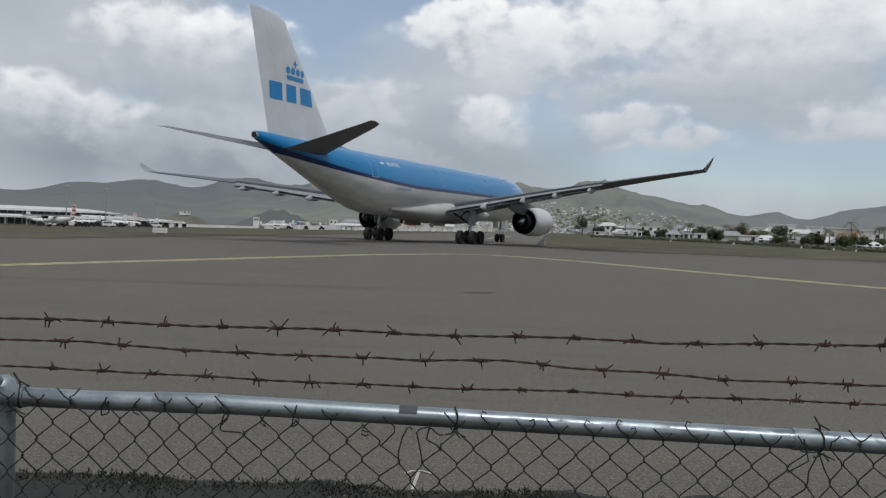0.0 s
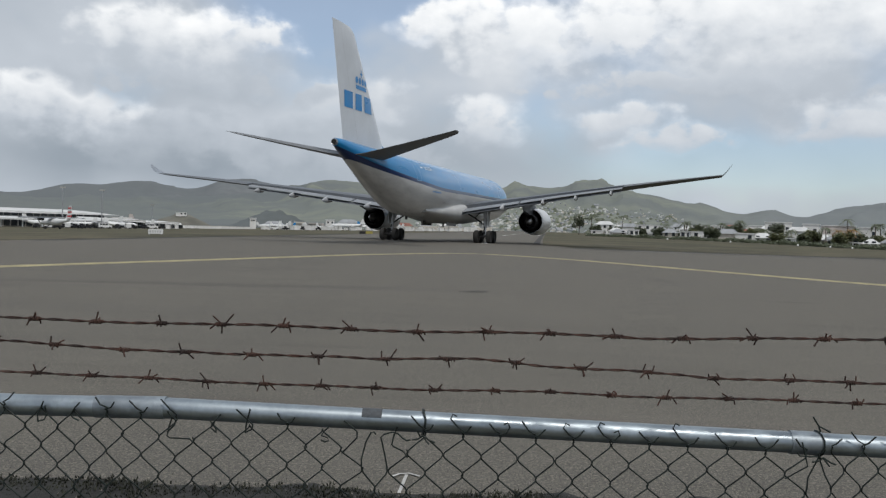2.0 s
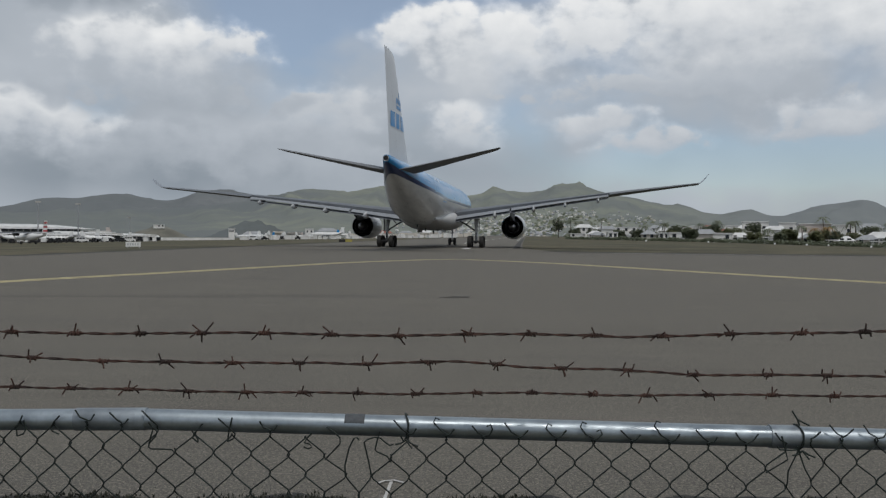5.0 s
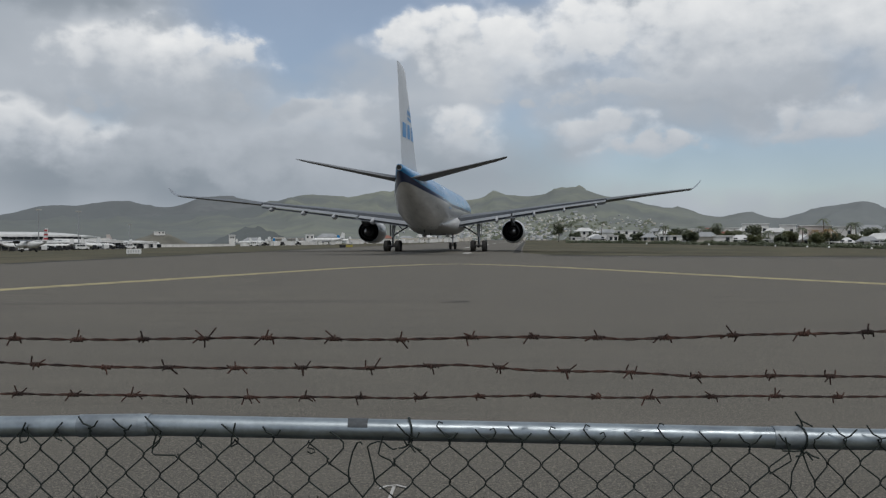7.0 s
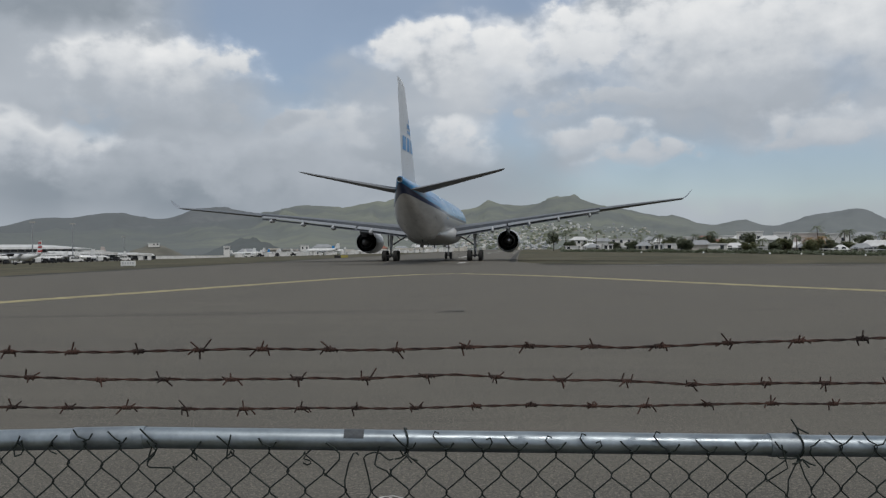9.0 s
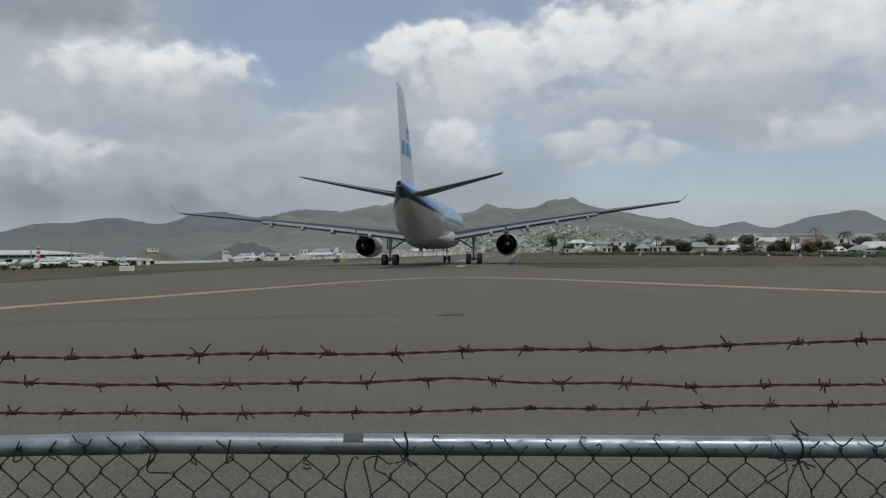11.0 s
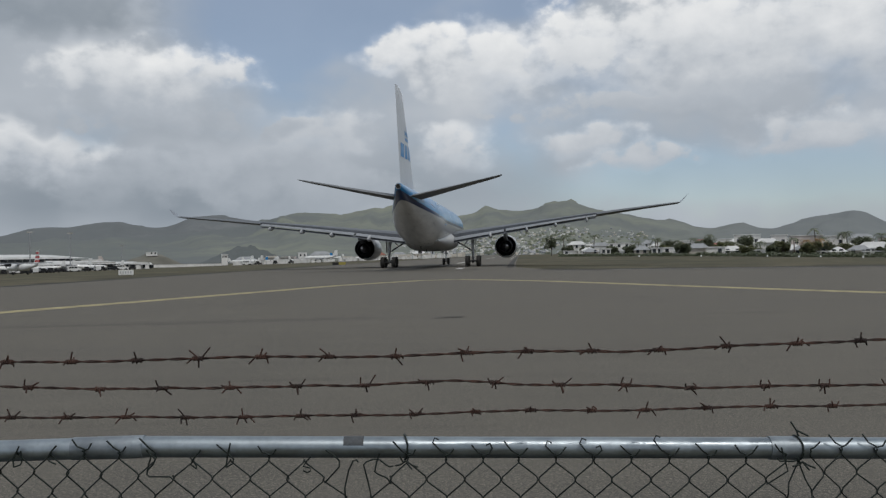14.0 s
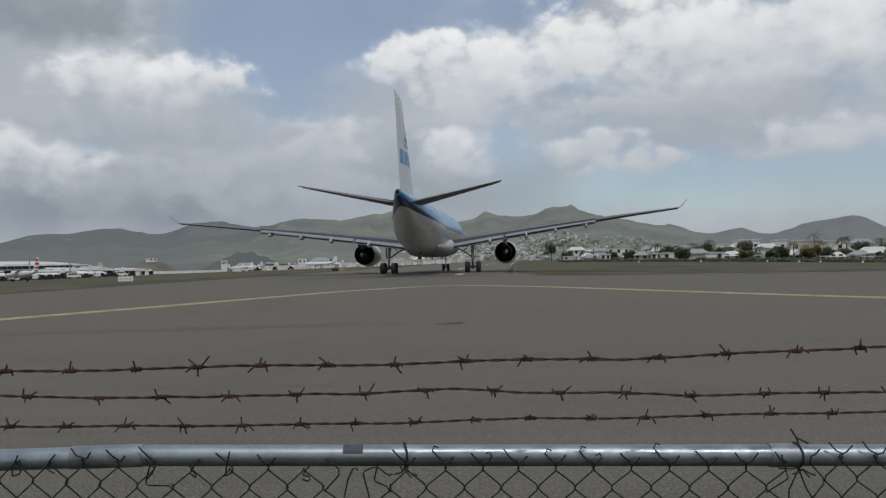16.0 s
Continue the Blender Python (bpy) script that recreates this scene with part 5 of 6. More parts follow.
for b, r, h, dry in ((7.79, 400, 9.6, 0), (9.74, 390, 9.6, 0), (12.59, 340, 6.3, 0), (13.64, 330, 6.9, 0), (14.87, 320, 6.2, 0), (16.98, 300, 7.8, 0), (18.1, 300, 5.6, 0), (19.91, 290, 5.5, 0), (21.85, 280, 6.4, 0),
                     (22.46, 280, 5.8, 1), (23.06, 330, 10.5, 0), (23.21, 285, 6.2, 1), (24.49, 300, 8.3, 0), (24.78, 300, 8.6, 0), (26.6, 300, 8.0, 0)):
    palm(b, r, h, LEAFDRY if dry else LEAFDARK, "palm with browned drooping fronds" if dry else "dark green palm with drooping fronds")
for b, r, wd, h, dark in ((7.03, 420, 7.5, 10.5, 1), (14.34, 320, 5.4, 5.7, 1), (16.57, 300, 7.6, 5.8, 1), (19.08, 315, 7.4, 6.9, 1), (21.16, 285, 4.4, 4.5, 0), (23.73, 290, 5.4, 4.7, 1), (25.56, 300, 6.2, 7.0, 1), (22.6, 275, 5.0, 3.8, 0), (12.0, 330, 5.0, 3.6, 1), (10.9, 350, 4.5, 3.6, 1), (20.6, 272, 3.4, 3.6, 1), (15.3, 272, 5.0, 3.8, 1),
                          (26.5, 285, 3.5, 3.0, 1), (27.4, 290, 6.5, 5.5, 1), (9.3, 380, 6.0, 4.5, 1), (8.1, 400, 6.0, 4.5, 1), 
                          (22.9, 284, 4.6, 4.8, 0), (26.9, 296, 5.0, 6.0, 0)):
    tree(b, r, wd, h, LEAFDARK if dark else LEAF, "dense dark green tree" if dark else "low green leafy tree")


GROVE = random.Random(33)
for k in range(24):
    b = 13.0 + 0.62 * k + GROVE.uniform(-0.25, 0.25)
    r = 283 + max(0.0, 15 - b) * 13 + GROVE.uniform(0, 30)
    if k % 4 == 1:
        palm(b, r, GROVE.uniform(4.5, 7.5), LEAFDARK, "dark green palm with drooping fronds", 2.3)
    elif k % 9 == 4:
        tree(b, r, GROVE.uniform(3.0, 4.5), GROVE.uniform(3.0, 4.8), LEAFDRY, "small tree with browned leaves")
    else:
        tree(b, r, GROVE.uniform(3.0, 6.0), GROVE.uniform(2.4, 4.6), LEAF if k % 3 else LEAFDARK, "low green leafy tree" if k % 3 else "dense dark green tree")


def hedge():
    rnd = random.Random(8)
    bm = bmesh.new()
    for k in range(6500):
        b = rnd.uniform(7.5, 31)
        r = rnd.uniform(262, 276) + max(0, 14 - b) * 11
        m = place(b, r)
        hmax = 0.85 + 0.75 * noise.noise((b * 1.3, 0, 4)) + 0.4 * noise.noise((b * 7, 2, 4))
        if hmax < 0.3:
            continue
        if rnd.random() < 0.25 and 17 < b < 26:
            hmax += 0.5
        z = hmax * rnd.random() ** 0.8
        leaf_clump(bm, m @ Vector((rnd.uniform(-0.5, 0.5), 0, max(0.05, z))), rnd.uniform(0.25, 0.5), rnd)
    tagged(obj("hedge", bm, LEAFDARK), "uneven dark green hedge along the field edge", "hedge", kind="stuff")


hedge()


# ---- airport on the far side ----
def terminal():
    top = empty("terminal_building", place(-26.6, 430, None, 9), "long white terminal with curved roof and dark glass front", "terminal", "")
    def vault(x0, x1, y0, y1, z, rise, thick, taper):
        rings = []
        for k in range(13):
            f = k / 12
            x = x0 + (x1 - x0) * f
            t = 1 - taper * max(0.0, (f - 0.7) / 0.3) ** 2
            ring = [Vector((x, y0 + (y1 - y0) * j / 8, z + rise * t * math.sin(math.pi * (0.12 + 0.76 * j / 8)) * (1 - 0.15 * f))) for j in range(9)]
            ring += [p - Vector((0, 0, thick * t)) for p in ring[::-1]]
            rings.append(ring)
        return loft(rings)
    part("main_roof", vault(-46, 34, -3, 26, 6.2, 2.3, 0.9, 0.9), ROOFWHITE, top, "white curved main roof")
    part("canopy_roof", vault(-46, 27, -16, -3.1, 3.4, 1.2, 0.7, 0.8), ROOFWHITE, top, "white lower canopy roof")
    bm = bmesh.new()
    box(bm, -45, 28, 0, 24, -0.3, 6.9)
    part("wall", bm, CONCRETE, top, smooth=False)
    for k in range(24):
        x = -44 + 3.0 * k
        bm = bmesh.new()
        box(bm, x, x + 2.7, -0.12, -0.01, 4.9, 6.5)
        part("window", bm, GLASS, top, smooth=False)
        bm = bmesh.new()
        box(bm, x, x + 2.5, -0.12, -0.01, 0.3, 3.3)
        part("window", bm, GLASS, top, smooth=False)
    for k in range(9):
        part("column", tube([(-42 + 8.4 * k, -14, -0.2), (-42 + 8.4 * k, -14, 4.2)], 0.3, 10), WHITE, top)


def mast(bearing, r, h):
    top = empty("light_mast", place(bearing, r), "tall slim apron floodlight mast", "light mast", "floodlight masts")
    part("pole", tube([(0, 0, -0.1), (0, 0, h)], 0.28, 10, taper=0.16), METAL, top)
    bm = bmesh.new()
    box(bm, -1.1, 1.1, -0.2, 0.2, h - 0.3, h + 0.25)
    part("lamp_head", bm, CONCRETE, top, smooth=False)


def parked_jet(bearing, r, turn, length, tail_mat, label):
    """A parked jet, nose along its +x."""
    top = empty("parked_jet", place(bearing, r, None, turn), label, "airliner", "parked aircraft")
    L, R = length, length * 0.062
    zc = R * 2.0
    rings = []
    for f, k, up in ((0, 0.08, 0.7), (0.08, 0.3, 0.55), (0.2, 0.7, 0.25), (0.32, 1, 0), (0.8, 1, 0), (0.9, 0.85, -0.05), (0.96, 0.55, -0.15), (1.0, 0.08, -0.25)):
        rings.append([Vector((-L / 2 + L * f, R * k * math.cos(a), zc + R * up + R * k * math.sin(a))) for a in (2 * math.pi * j / 16 for j in range(16))])
    part("fuselage", loft(rings), WHITE, top)
    bm = bmesh.new()
    loft([[Vector((-L * 0.5 + dx, y, zc + z)) for dx, y in ((0, -0.15), (L * (0.15 - 0.07 * f), -0.1), (L * (0.15 - 0.07 * f), 0.1), (0, 0.15))] for f, z in ((0, R * 0.8), (1, R * 3.4))], bm)
    part("tail_fin", bm, tail_mat, top)
    for s in (1, -1):
        part("wing", loft([[Vector((x, s * y, z)) for x, z in ((L * 0.14 - sw, zc - R * 0.5), (L * 0.02 - sw, zc - R * 0.3), (-L * 0.06 - sw * 0.6, zc - R * 0.5), (L * 0.02 - sw, zc - R * 0.65))] for y, sw in ((R * 0.6, 0), (L * 0.44, L * 0.17))]), GREY, top)
        part("tailplane", loft([[Vector((x - sw, s * y, zc + R * 0.8 + z)) for x, z in ((-L * 0.37, 0), (-L * 0.42, 0.1), (-L * 0.47, 0), (-L * 0.42, -0.1))] for y, sw in ((0.2, 0), (L * 0.16, L * 0.05))]), GREY, top)
        part("engine", lathe([(R * 0.3, -R), (R * 0.5, -R * 0.4), (R * 0.55, R * 0.5), (R * 0.45, R)], 14, Matrix.Translation((L * 0.08, s * L * 0.15, zc - R * 1.1)) @ Matrix.Rotation(radians(-90), 4, "Z")), GREY, top)
        part("main_gear", tube([(-L * 0.01, s * R * 1.2, zc - R * 0.4), (-L * 0.01, s * R * 1.2, 0.35)], 0.15, 8), DARK, top)
        part("wheel", lathe([(0.3, -0.2), (0.42, -0.15), (0.42, 0.15), (0.3, 0.2)], 14, Matrix.Translation((-L * 0.01, s * R * 1.2, 0.42))), TYRE, top)
    part("nose_gear", tube([(L * 0.38, 0, zc - R * 0.8), (L * 0.38, 0, 0.1)], 0.12, 8), DARK, top)
    return top


def prop_plane(bearing, r, turn):
    """A small high-winged twin-propeller plane, nose along its +y."""
    top = empty("propeller_plane", place(bearing, r, None, turn), "small high-winged twin-propeller plane with red-striped white tail", "propeller plane", "parked aircraft")
    rings = []
    for y, lo, hi, w_ in ((-8, 2.2, 2.6, 0.12), (-5, 1.7, 2.7, 0.45), (-1.5, 1.0, 2.75, 0.8), (3, 1.0, 2.75, 0.8), (4.6, 1.05, 2.6, 0.7), (6.2, 1.15, 1.95, 0.42), (7.2, 1.35, 1.65, 0.1)):
        rings.append([Vector((w_ * math.cos(a), y, (lo + hi) / 2 + (hi - lo) / 2 * math.sin(a))) for a in (2 * math.pi * j / 16 for j in range(16))])
    part("fuselage", loft(rings), WHITE, top)
    part("wing", loft([[Vector((x, 1.7, 2.85)), Vector((x, 1.0, 3.05)), Vector((x, -0.3, 2.85)), Vector((x, 0.9, 2.78))] for x in (-8.6, -4, 0, 4, 8.6)]), GREY, top)
    fin = part("tail_fin", loft([[Vector((-0.1, y0, z)), Vector((0.1, y0, z)), Vector((0.06, y1, z)), Vector((-0.06, y1, z))] for z, y0, y1 in ((2.4, -5.6, -8.0), (4.2, -6.6, -8.2), (6.0, -7.2, -8.3))]), WHITE, top)
    for z in (3.2, 4.2, 5.2):
        bm = bmesh.new()
        box(bm, -0.13, 0.13, -8.25, -6.6 - 0.2 * (z - 3), z, z + 0.45)
        part("tail_stripe", bm, REDPAINT, fin, "red tail stripe", smooth=False)
    part("tailplane", loft([[Vector((x, -6.6, 2.9)), Vector((x, -7.2, 3.0)), Vector((x, -8.1, 2.9)), Vector((x, -7.2, 2.84))] for x in (-3.1, 0, 3.1)]), WHITE, top)
    for s in (1, -1):
        part("engine", lathe([(0.2, -1.2), (0.42, -0.6), (0.42, 1.0), (0.2, 1.9)], 14, Matrix.Translation((s * 2.75, 1.2, 2.55))), DARK, top)
        bm = bmesh.new()
        for k in range(3):
            m = Matrix.Translation((s * 2.75, 3.15, 2.55)) @ Matrix.Rotation(k * 2.094 + 0.4, 4, "Y")
            box(bm, -0.09, 0.09, -0.03, 0.03, 0.1, 1.25, m)
        part("propeller", bm, DARK, top, smooth=False)
        part("gear_leg", tube([(s * 0.7, 0.6, 1.2), (s * 1.9, 0.6, 0.45)], 0.1, 8), DARK, top)
        part("wheel", lathe([(0.25, -0.2), (0.42, -0.14), (0.42, 0.14), (0.25, 0.2)], 14, Matrix.Translation((s * 1.9, 0.6, 0.42)) @ Matrix.Rotation(radians(90), 4, "Z")), TYRE, top)
    part("nose_gear", tube([(0, 5.2, 1.2), (0, 5.3, 0.1)], 0.09, 8), DARK, top)


def van():
    top = empty("service_van", place(-23.9, 440, None, 70), "white airport service van on the apron", "van", "apron vehicles")
    prof = [(-2.4, 0.45), (2.3, 0.45), (2.45, 0.9), (2.3, 1.2), (1.5, 1.35), (0.95, 2.15), (-2.3, 2.2), (-2.45, 1.9)]
    part("body", loft([[Vector((x, y, z)) for x, z in prof] for y in (-0.95, 0.95)]), WHITE, top, smooth=False)
    for side in (-0.96, 0.96):
        for x0, x1 in ((-2.0, -1.15), (-1.0, -0.1), (0.05, 0.85)):
            bm = bmesh.new()
            box(bm, x0, x1, side - 0.02, side + 0.02, 1.35, 1.9)
            part("side_window", bm, GLASS, top, smooth=False)
    for x in (-1.5, 1.5):
        for y in (-0.85, 0.85):
            part("wheel", lathe([(0.2, -0.12), (0.36, -0.1), (0.36, 0.1), (0.2, 0.12)], 14, Matrix.Translation((x, y, 0.36))), TYRE, top)
    return top


def tug():
    top = empty("baggage_tug", place(-24.2, 318, None, 60), "dark baggage tug on the apron", "tug", "apron vehicles")
    part("body", loft([[Vector((x, y, z)) for x, z in ((-1.4, 0.3), (1.4, 0.3), (1.5, 0.9), (0.6, 1.05), (0.4, 1.7), (-0.5, 1.75), (-0.6, 1.0), (-1.4, 0.95))] for y in (-0.7, 0.7)]), DARK, top, smooth=False)
    for x in (-0.9, 0.9):
        for y in (-0.65, 0.65):
            part("wheel", lathe([(0.15, -0.12), (0.3, -0.1), (0.3, 0.1), (0.15, 0.12)], 12, Matrix.Translation((x, y, 0.3))), TYRE, top)
    return top


def pier(bearing, r, turn, length, h):
    top = empty("terminal_pier", place(bearing, r, None, turn), "low terminal pier with sloping white roof", "terminal", "terminal piers")
    bm = bmesh.new()
    box(bm, -length / 2 + 1, length / 2 - 1, 0, 10, -0.3, h - 0.6)
    part("wall", bm, CONCRETE, top, smooth=False)
    rings = []
    for k in range(9):
        x = -length / 2 + length * k / 8
        z = h - 0.9 * k / 8
        rings.append([Vector((x, -1.2, z - 0.55)), Vector((x, 4, z + 0.35)), Vector((x, 11.2, z - 0.2)), Vector((x, 11.2, z - 0.5)), Vector((x, -1.2, z - 0.85))])
    part("roof", loft(rings), ROOFWHITE, top)
    for k in range(int(length / 3)):
        x = -length / 2 + 1.5 + 3 * k
        bm = bmesh.new()
        box(bm, x, x + 2.2, -0.08, -0.004, 0.5, h - 1.5)
        part("window", bm, GLASS, top, smooth=False)


pier(-22.4, 425, 10, 30, 4.6)
pier(-19.9, 455, 12, 24, 3.8)


def container():
    top = empty("cargo_container", place(-12.4, 560, None, 20), "pale cargo container beside the apron", "container", "cargo containers")
    bm = bmesh.new()
    box(bm, -3, 3, -1.2, 1.2, 0, 2.5)
    part("body", bm, STUCCO, top, smooth=False)
    for k in range(9):
        bm = bmesh.new()
        box(bm, -2.9 + 0.68 * k, -2.6 + 0.68 * k, -1.26, -1.204, 0.15, 2.35)
        part("rib", bm, STUCCO, top, smooth=False)
    bm = bmesh.new()
    box(bm, -3.05, 3.05, -1.25, 1.25, 2.504, 2.6)
    part("lid", bm, ROOFGREY, top, smooth=False)
    return top


DARKHILL = hazy_hill_material("hazy_dark_scrub", (0.104, 0.116, 0.118), (0.13, 0.14, 0.128), (0.09, 0.10, 0.102))
DRYHILL = material("dry_hill_scrub", (0.150, 0.146, 0.122), 0.95, vary=0.3, scale=0.06, fine=0.5, bump=0.2, depth=0.3)


def mound(name, bearing, r, width, height, mat, label):
    """A small hill between the airport and the mountains."""
    bm = bmesh.new()
    n = 30
    m = place(bearing, r)
    rows = []
    for j in range(n + 1):
        row = []
        for i in range(n + 1):
            x, y = (i / n - 0.5) * width * 1.9, (j / n - 0.5) * width * 1.5
            d = math.hypot(x / (width / 2), y / (width / 2.4))
            z = height * max(0.0, 1 - d ** 1.5 * 0.5) ** 1.5 * (1 + 0.35 * noise.noise((x * 0.12, y * 0.12, bearing))) - 0.3
            row.append(bm.verts.new(m @ Vector((x, y, z))))
        rows.append(row)
    for a, b in zip(rows, rows[1:]):
        for i in range(n):
            bm.faces.new((a[i], a[i + 1], b[i + 1], b[i]))
    tagged(obj(name, bm, mat, smooth=True), label, "hill", kind="structure")


terminal()
for b, r, h in ((-25.3, 400, 17.0), (-23.1, 400, 16.2), (-20.2, 520, 13.0)):
    mast(b, r, h)
prop_plane(-25.75, 245, 28)
parked_jet(-20.3, 500, 12, 22, PINK, "white parked jet with pinkish tail fin")
parked_jet(-8.0, 600, 172, 23, WHITE, "white parked jet with white tail fin")
parked_jet(-6.6, 640, 10, 18, LOGO, "small white parked jet with blue tail fin")
for b, r, a, ln, mat in ((-13.2, 560, 20, 13, WHITE), (-12.0, 590, 160, 14, LOGO), (-11.4, 585, 15, 12, WHITE), (-10.2, 570, 170, 13, PINK), (-6.0, 600, 20, 14, WHITE), (-5.0, 640, 165, 15, WHITE), (-22.9, 420, 150, 17, WHITE)):
    parked_jet(b, r, a, ln, mat, "small white parked aircraft on the apron")
for b, a, ln in ((-12.3, 20, 15), (-11.4, 160, 13), (-10.2, 30, 14), (-5.2, 165, 13)):
    parked_jet(b, 590, a, ln, WHITE, "small white parked aircraft on the apron")
for b, r, a, ln in ((-26.3, 400, 15, 17), (-24.4, 415, 172, 15), (-22.0, 405, 8, 14), (-20.9, 430, 165, 13), (-13.0, 505, 150, 15), (-12.4, 500, 150, 15), (-9.4, 520, 10, 12)):
    parked_jet(b, r, a, ln, WHITE, "small white parked aircraft on the apron")
v = van()
for b, r, a in ((-26.0, 345, 20), (-24.9, 350, 75), (-22.9, 355, 10), (-21.6, 365, 100), (-20.2, 380, 15), (-12.7, 450, 20), (-11.3, 455, 80), (-24.6, 440, 20), (-23.3, 455, -15), (-22.6, 450, 80), (-19.2, 480, 10), (-12.2, 500, 60), (-10.7, 490, 10), (-5.9, 520, 15)):
    copy_thing(v, place(b, r, None, a))
g = tug()
for b, r, a in ((-26.7, 350, 70), (-25.6, 342, 10), (-24.6, 348, 50), (-23.9, 352, 0), (-23.2, 358, 30), (-22.2, 352, 80), (-21.3, 366, 15), (-20.6, 372, 60), (-19.6, 380, 5), (-12.0, 440, 30), (-10.9, 445, 70), (-9.9, 450, 5), (-26.2, 400, 20), (-25.2, 390, 80), (-23.6, 410, 10), (-22.3, 430, 40), (-21.4, 440, 70), (-20.6, 460, 15), (-18.6, 470, 30), (-11.9, 480, 40), (-10.3, 470, 80), (-9.6, 480, 10)):
    copy_thing(g, place(b, r, None, a))
c = container()
for b, r, a in ((-12.9, 555, 0), (-11.7, 560, 10), (-11.2, 550, -8), (-10.5, 560, 30), (-9.9, 555, 4), (-9.4, 565, 12), (-13.1, 540, 70), (-20.0, 540, 12), (-19.3, 545, 0), (-8.9, 560, 85)):
    copy_thing(c, place(b, r, None, a))
for b, r, wd, h, wall, roof, style, lab in (
        (-22.1, 450, 17, 4.4, STUCCO, ROOFWHITE, "flat", "low white airport shed with flat roof"), (-12.8, 650, 14, 3.2, CREAM, ROOFGREY, "hip", "low cream hangar with grey roof"),
        (-11.1, 630, 12, 4.4, CREAM, ROOFGREY, "flat", "low cream shed with grey roof"), (-10.1, 620, 13, 3.8, CONCRETE, ROOFGREY, "flat", "grey concrete shed with open bays"),
        (-9.15, 605, 5.6, 6.6, STUCCO, ROOFWHITE, "flat", "tall narrow white airport building"), (-7.95, 650, 15, 5.0, STUCCO, ROOFGREY, "hip", "white hangar with grey roof"),
        (-4.4, 820, 16, 4.0, CREAM, ROOFRED, "hip", "low cream hangar with reddish roof"), (-2.9, 850, 14, 3.6, STUCCO, ROOFGREY, "hip", "low white shed with grey roof"),
        (-1.6, 860, 12, 4.2, CREAM, ROOFWHITE, "hip", "low cream shed with white roof")):
    house(b, r, wd, h, wall, roof, style, lab, turn=(b * 31) % 20 - 10, group="airport sheds")


def control_tower():
    top = empty("control_tower", place(-14.05, 600), "square white control tower with dark glass cab", "control tower")
    bm = bmesh.new()
    box(bm, -2.0, 2.0, 0, 4, -0.3, 7.0)
    part("shaft", bm, STUCCO, top, smooth=False)
    for k in range(4):
        bm = bmesh.new()
        box(bm, -1.4 + 0.75 * k, -0.85 + 0.75 * k, -0.06, -0.004, 5.2, 6.2)
        part("window", bm, GLASS, top, smooth=False)
    bm = bmesh.new()
    box(bm, -2.3, 2.3, -0.3, 4.3, 7.004, 7.5)
    part("roof", bm, ROOFWHITE, top, smooth=False)


def field_wall():
    top = empty("boundary_wall", place(-16.8, 560, None, -8), "long low white boundary wall", "wall")
    for k in range(12):
        bm = bmesh.new()
        box(bm, -25 + 4.2 * k, -25 + 4.2 * k + 4.1, -0.15, 0.15, -0.4, 1.75)
        part("wall_panel", bm, STUCCO, top, smooth=False)
        bm = bmesh.new()
        box(bm, -25 + 4.2 * k - 0.05, -25 + 4.2 * k + 4.15, -0.25, 0.25, 1.754, 1.9)
        part("coping", bm, CONCRETE, top, smooth=False)


def sign_board():
    x, y = -33.6, 92.5
    z = ground_height(x, y)
    top = empty("field_sign", pose(x, y, z, 0, 0, 20), "white airfield sign board on short legs", "sign")
    bm = bmesh.new()
    box(bm, -0.76, 0.76, -0.06, 0.06, 0.15, 0.66)
    panel = part("panel", bm, WHITE, top, smooth=False)
    for k in range(5):
        bm = bmesh.new()
        box(bm, -0.6 + 0.25 * k, -0.46 + 0.25 * k, -0.075, -0.064, 0.28, 0.52)
        part("letter_bar", bm, FLAPGREY, panel, smooth=False)
    for s in (-0.6, 0.6):
        part("leg", tube([(s, 0, -0.1), (s, 0, 0.146)], 0.03, 8), METAL, top)
    top = empty("yellow_sign", pose(-19.6, 166, ground_height(-19.6, 166), 0, 0, 8), "small yellow and black taxiway sign", "sign")
    bm = bmesh.new()
    box(bm, -0.3, 1.0, -0.08, 0.08, -0.06, 0.5)
    part("panel", bm, material("sign_yellow", (0.36, 0.30, 0.07), 0.6, vary=0.1), top, smooth=False)
    bm = bmesh.new()
    box(bm, -1.5, -0.31, -0.1, 0.1, -0.06, 0.5)
    part("black_panel", bm, TYRE, top, smooth=False)


control_tower()
field_wall()
sign_board()
mound("brown_mound", -18.5, 700, 36, 10.5, DRYHILL, "small brown hill behind the airport")
mound("dark_mound", -12.7, 860, 62, 17.0, DARKHILL, "small dark green hill behind the airport")
house(-18.45, 692, 8, 2.2, STUCCO, ROOFWHITE, "flat", "white house on top of the brown hill", group="airport sheds").location.z += 8.2



def edge_marker():
    top = empty("edge_marker", place(16.4, 245), "small white runway edge marker on the grass", "marker", "edge markers")
    part("body", lathe([(0.22, 0.0), (0.20, 0.25), (0.09, 0.42), (0.02, 0.45)], 14, Matrix.Rotation(radians(90), 4, "X")), WHITE, top)
    part("base", lathe([(0.3, -0.03), (0.3, 0.03)], 14, Matrix.Rotation(radians(90), 4, "X")), CONCRETE, top)
    return top


e = edge_marker()
for b, r in ((20.3, 245), (22.1, 240), (23.3, 240), (12.6, 250), (25.6, 235)):
    copy_thing(e, place(b, r))


MOSS = material("dark_moss", (0.026, 0.028, 0.018), 0.95, vary=0.5, scale=3, fine=40, bump=0.0)
PEBBLE = material("dull_pebble", (0.17, 0.16, 0.145), 0.95, vary=0.4, scale=6, fine=60, bump=0.2)


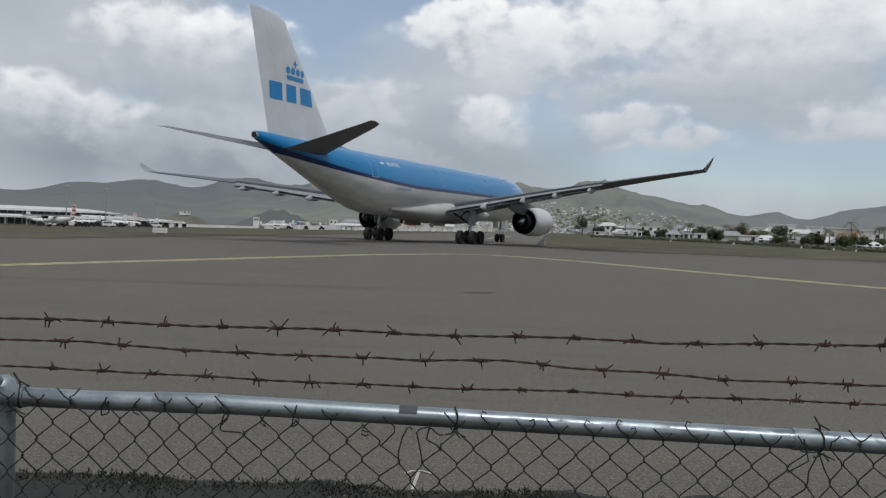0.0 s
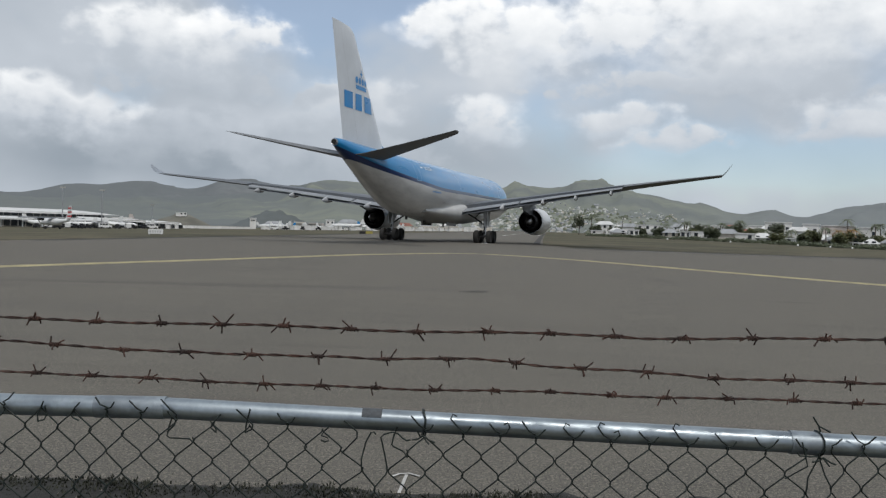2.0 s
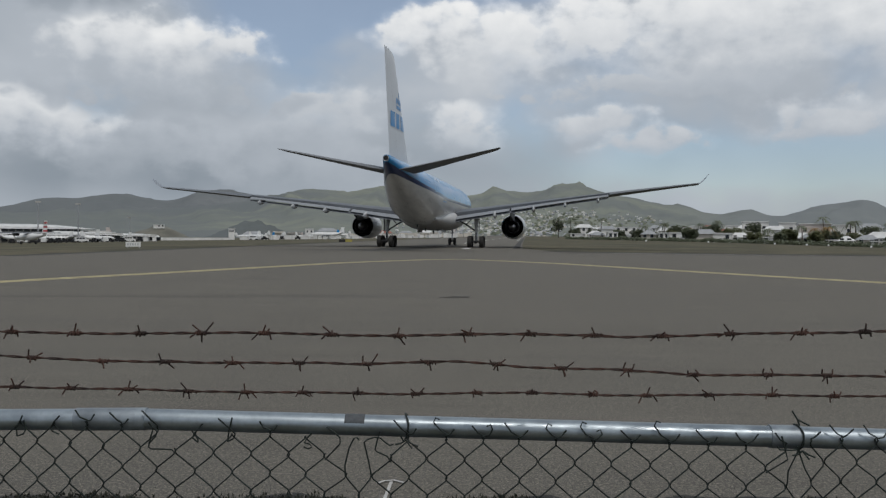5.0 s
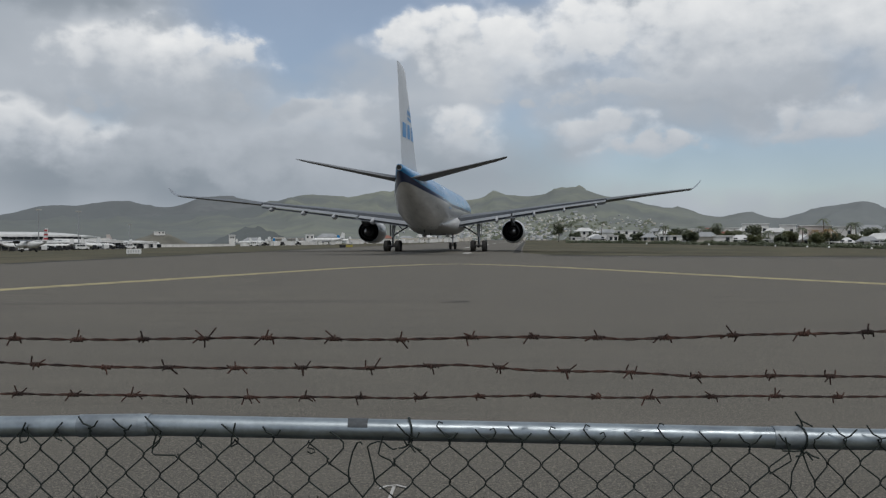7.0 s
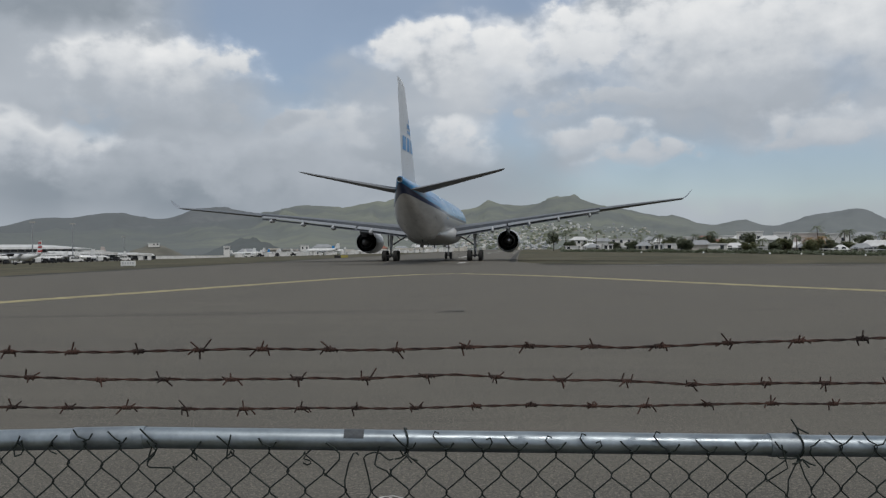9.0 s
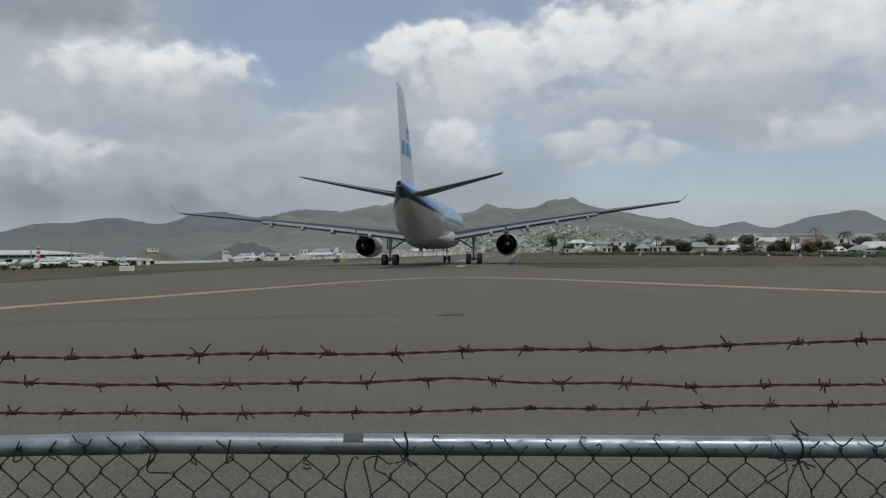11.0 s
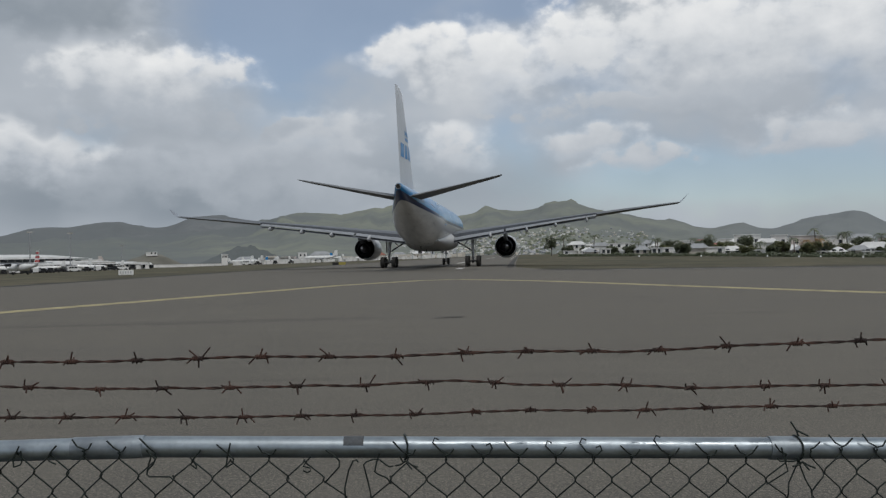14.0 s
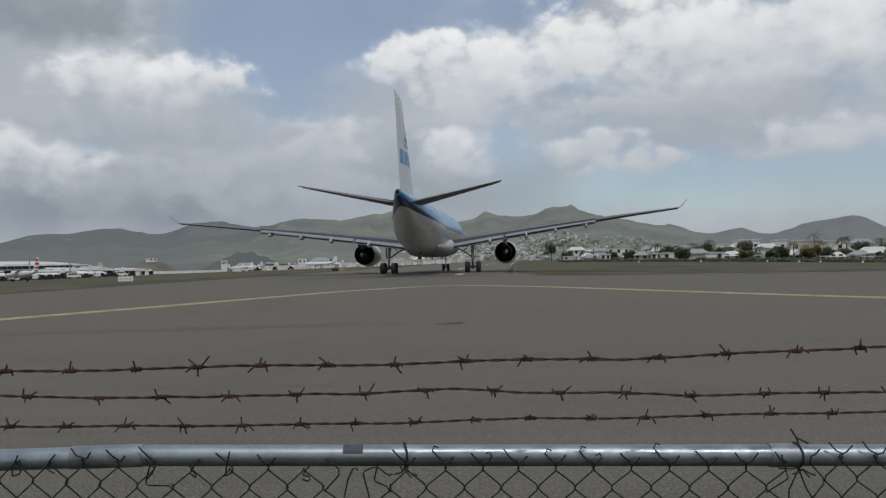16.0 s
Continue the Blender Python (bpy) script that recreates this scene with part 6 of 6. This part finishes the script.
def verge_bits():
    """Pebbles and low weeds along the edge of the dark ground strip."""
    rnd = random.Random(21)
    bm = bmesh.new()
    for k in range(420):
        x, y = rnd.uniform(-3.4, 3.4), 5.0 + rnd.gauss(0.0, 0.16)
        s = rnd.uniform(0.005, 0.014)
        ring = [bm.verts.new((x + s * math.cos(a) * rnd.uniform(0.7, 1.2), y + s * math.sin(a) * rnd.uniform(0.7, 1.2), 0.0)) for a in (0, 1.26, 2.5, 3.77, 5.0)]
        tip = bm.verts.new((x, y, s * rnd.uniform(0.6, 1.1) + 0.012))
        for i in range(5):
            bm.faces.new((ring[i], ring[(i + 1) % 5], tip))
    tagged(obj("pebbles", bm, PEBBLE), "small grey pebbles along the asphalt edge", "pebbles", kind="stuff")
    bm = bmesh.new()
    for k in range(5200):
        x, y = rnd.uniform(-3.6, 3.6), rnd.uniform(2.6, 4.95)
        if k > 1500:
            y = 5.02 + 0.16 * noise.noise((x * 1.6, 0, 0)) - abs(rnd.gauss(0, 0.16)) + 0.1 * rnd.random() ** 3
        elif noise.noise((x * 1.3, y * 1.3, 9)) < -0.05:
            continue
        for _ in range(3):
            a, h = rnd.uniform(0, 6.28), rnd.uniform(0.006, 0.026)
            d = Vector((math.cos(a), math.sin(a), 0))
            n = Vector((-d.y, d.x, 0)) * 0.006
            c = Vector((x, y, 0.01))
            bm.faces.new([bm.verts.new(p) for p in (c - n, c + n, c + d * h * 0.6 + Vector((0, 0, h)))])
    tagged(obj("weeds", bm, MOSS), "sparse low dark weeds on the dark ground strip", "weeds", kind="stuff")


verge_bits()


# ---- small things on the ground ----
def arrow_mark():
    stripe("arrow_mark", [(-0.372, 5.05), (-0.355, 5.43)], 0.02, ROADWHITE, "white painted arrow stroke", 0.005)
    stripe("arrow_mark", [(-0.44, 5.37), (-0.40, 5.43), (-0.34, 5.45), (-0.27, 5.39)], 0.02, ROADWHITE, "white painted arrow stroke", 0.009)


arrow_mark()
stripe("runway_stripe", [(1.5, 92), (2.1, 100)], 0.8, ROADWHITE, "worn white runway stripe")
stripe("edge_stripe", [(14, 76.2), (22, 73.8), (31, 71.2)], 0.3, ROADWHITE, "thin worn white edge line")
TAR = material("dark_tar", (0.082, 0.077, 0.071), 0.8, vary=0.3, scale=1.0, fine=20, bump=0.1)
for pts, wd in (([(-0.25, 21.35), (0.1, 21.4), (0.45, 21.5)], 0.16), ([(0.0, 21.7), (0.5, 21.75)], 0.1)):
    stripe("tar_patch", pts, wd, TAR, "dark tar streak on the asphalt", 0.01)
EDGE = material("dark_edge_band", (0.030, 0.028, 0.025), 0.9, vary=0.4, scale=0.4, fine=6, bump=0.1)
for name, pts, wd in (("edge_strip", [(10.1, -14), (9.9, 40), (9.9, 300)], 0.8), ("edge_strip", [(-21.6, -58), (-21.6, 0), (-21.6, 100), (-21.6, 300)], 1.4)):
    stripe(name, [(RUN @ Vector((a, b, 0))).xy for a, b in pts], wd, EDGE, "dark strip along the asphalt edge")
for a0, a1, u0, u1 in ((8.8, 8.8, 120, 1500), (-20.2, -20.2, 190, 1500)):
    stripe("runway_edge_line", [(RUN @ Vector((a0 + (a1 - a0) * k / 6, u0 + (u1 - u0) * (k / 6) ** 2, 0))).xy for k in range(7)], 0.2, ROADWHITE, "worn white runway edge line")
for k in range(9):
    u = 40 + 60 * k
    stripe("centre_stripe", [(RUN @ Vector((0.6, u, 0))).xy, (RUN @ Vector((0.6, u + 30, 0))).xy], 0.7, ROADWHITE, "worn white runway centre stripe")
stripe("edge_strip", [(59, 64.6), (36.5, 71.4), (13.0, 78.4), (9.2, 81.6)], 3.6, EDGE, "dark strip along the asphalt edge", 0.008)
stripe("joint_line", [(9, 74), (24, 69.5), (46, 63)], 0.5, TAR, "dark joint along the runway shoulder")


# ---- movement ----
TAXI = [  # seconds, x, y, heading to the right of +y (degrees)
    (0, -5.31, 91.45, 22.85),
    (0.5, -4.80, 92.91, 20.81),
    (1, -4.35, 94.07, 18.66),
    (1.5, -4.02, 95.15, 16.27),
    (2, -3.59, 96.46, 14.44),
    (2.5, -3.31, 97.65, 12.57),
    (3, -3.05, 98.72, 10.83),
    (3.5, -2.72, 100.08, 9.51),
    (4, -2.54, 101.35, 8.18),
    (6.5, -1.89, 107.14, 5.74),
    (7, -1.84, 108.10, 5.57),
    (7.5, -1.72, 108.81, 5.53),
    (8, -1.67, 109.31, 5.39),
    (8.5, -1.65, 109.90, 5.22),
    (9, -1.59, 110.30, 5.20),
    (10.0, -1.58, 110.68, 5.12),
    (11.0, -1.58, 110.84, 5.07),
    (12.0, -1.58, 110.87, 5.06),
    (16.0, -1.58, 110.87, 5.06),
]


def rolled(t):
    """Metres rolled by the wheels at t seconds."""
    done = 0.0
    for (t0, x0, y0, _), (t1, x1, y1, _) in zip(TAXI, TAXI[1:]):
        step = math.hypot(x1 - x0, y1 - y0)
        if t <= t1:
            return done + step * (t - t0) / (t1 - t0)
        done += step
    return done


def motions():
    walk(airliner, [(t, pose(x, y, 0, 0, 0, -h)) for t, x, y, h in TAXI])
    times = [0.25 * k for k in range(49)] + [16.0]
    for ob, x, y, r in ROLLING:
        walk(ob, [(t, pose(x, y, r, -math.degrees(rolled(t) / r))) for t in times])


motions()
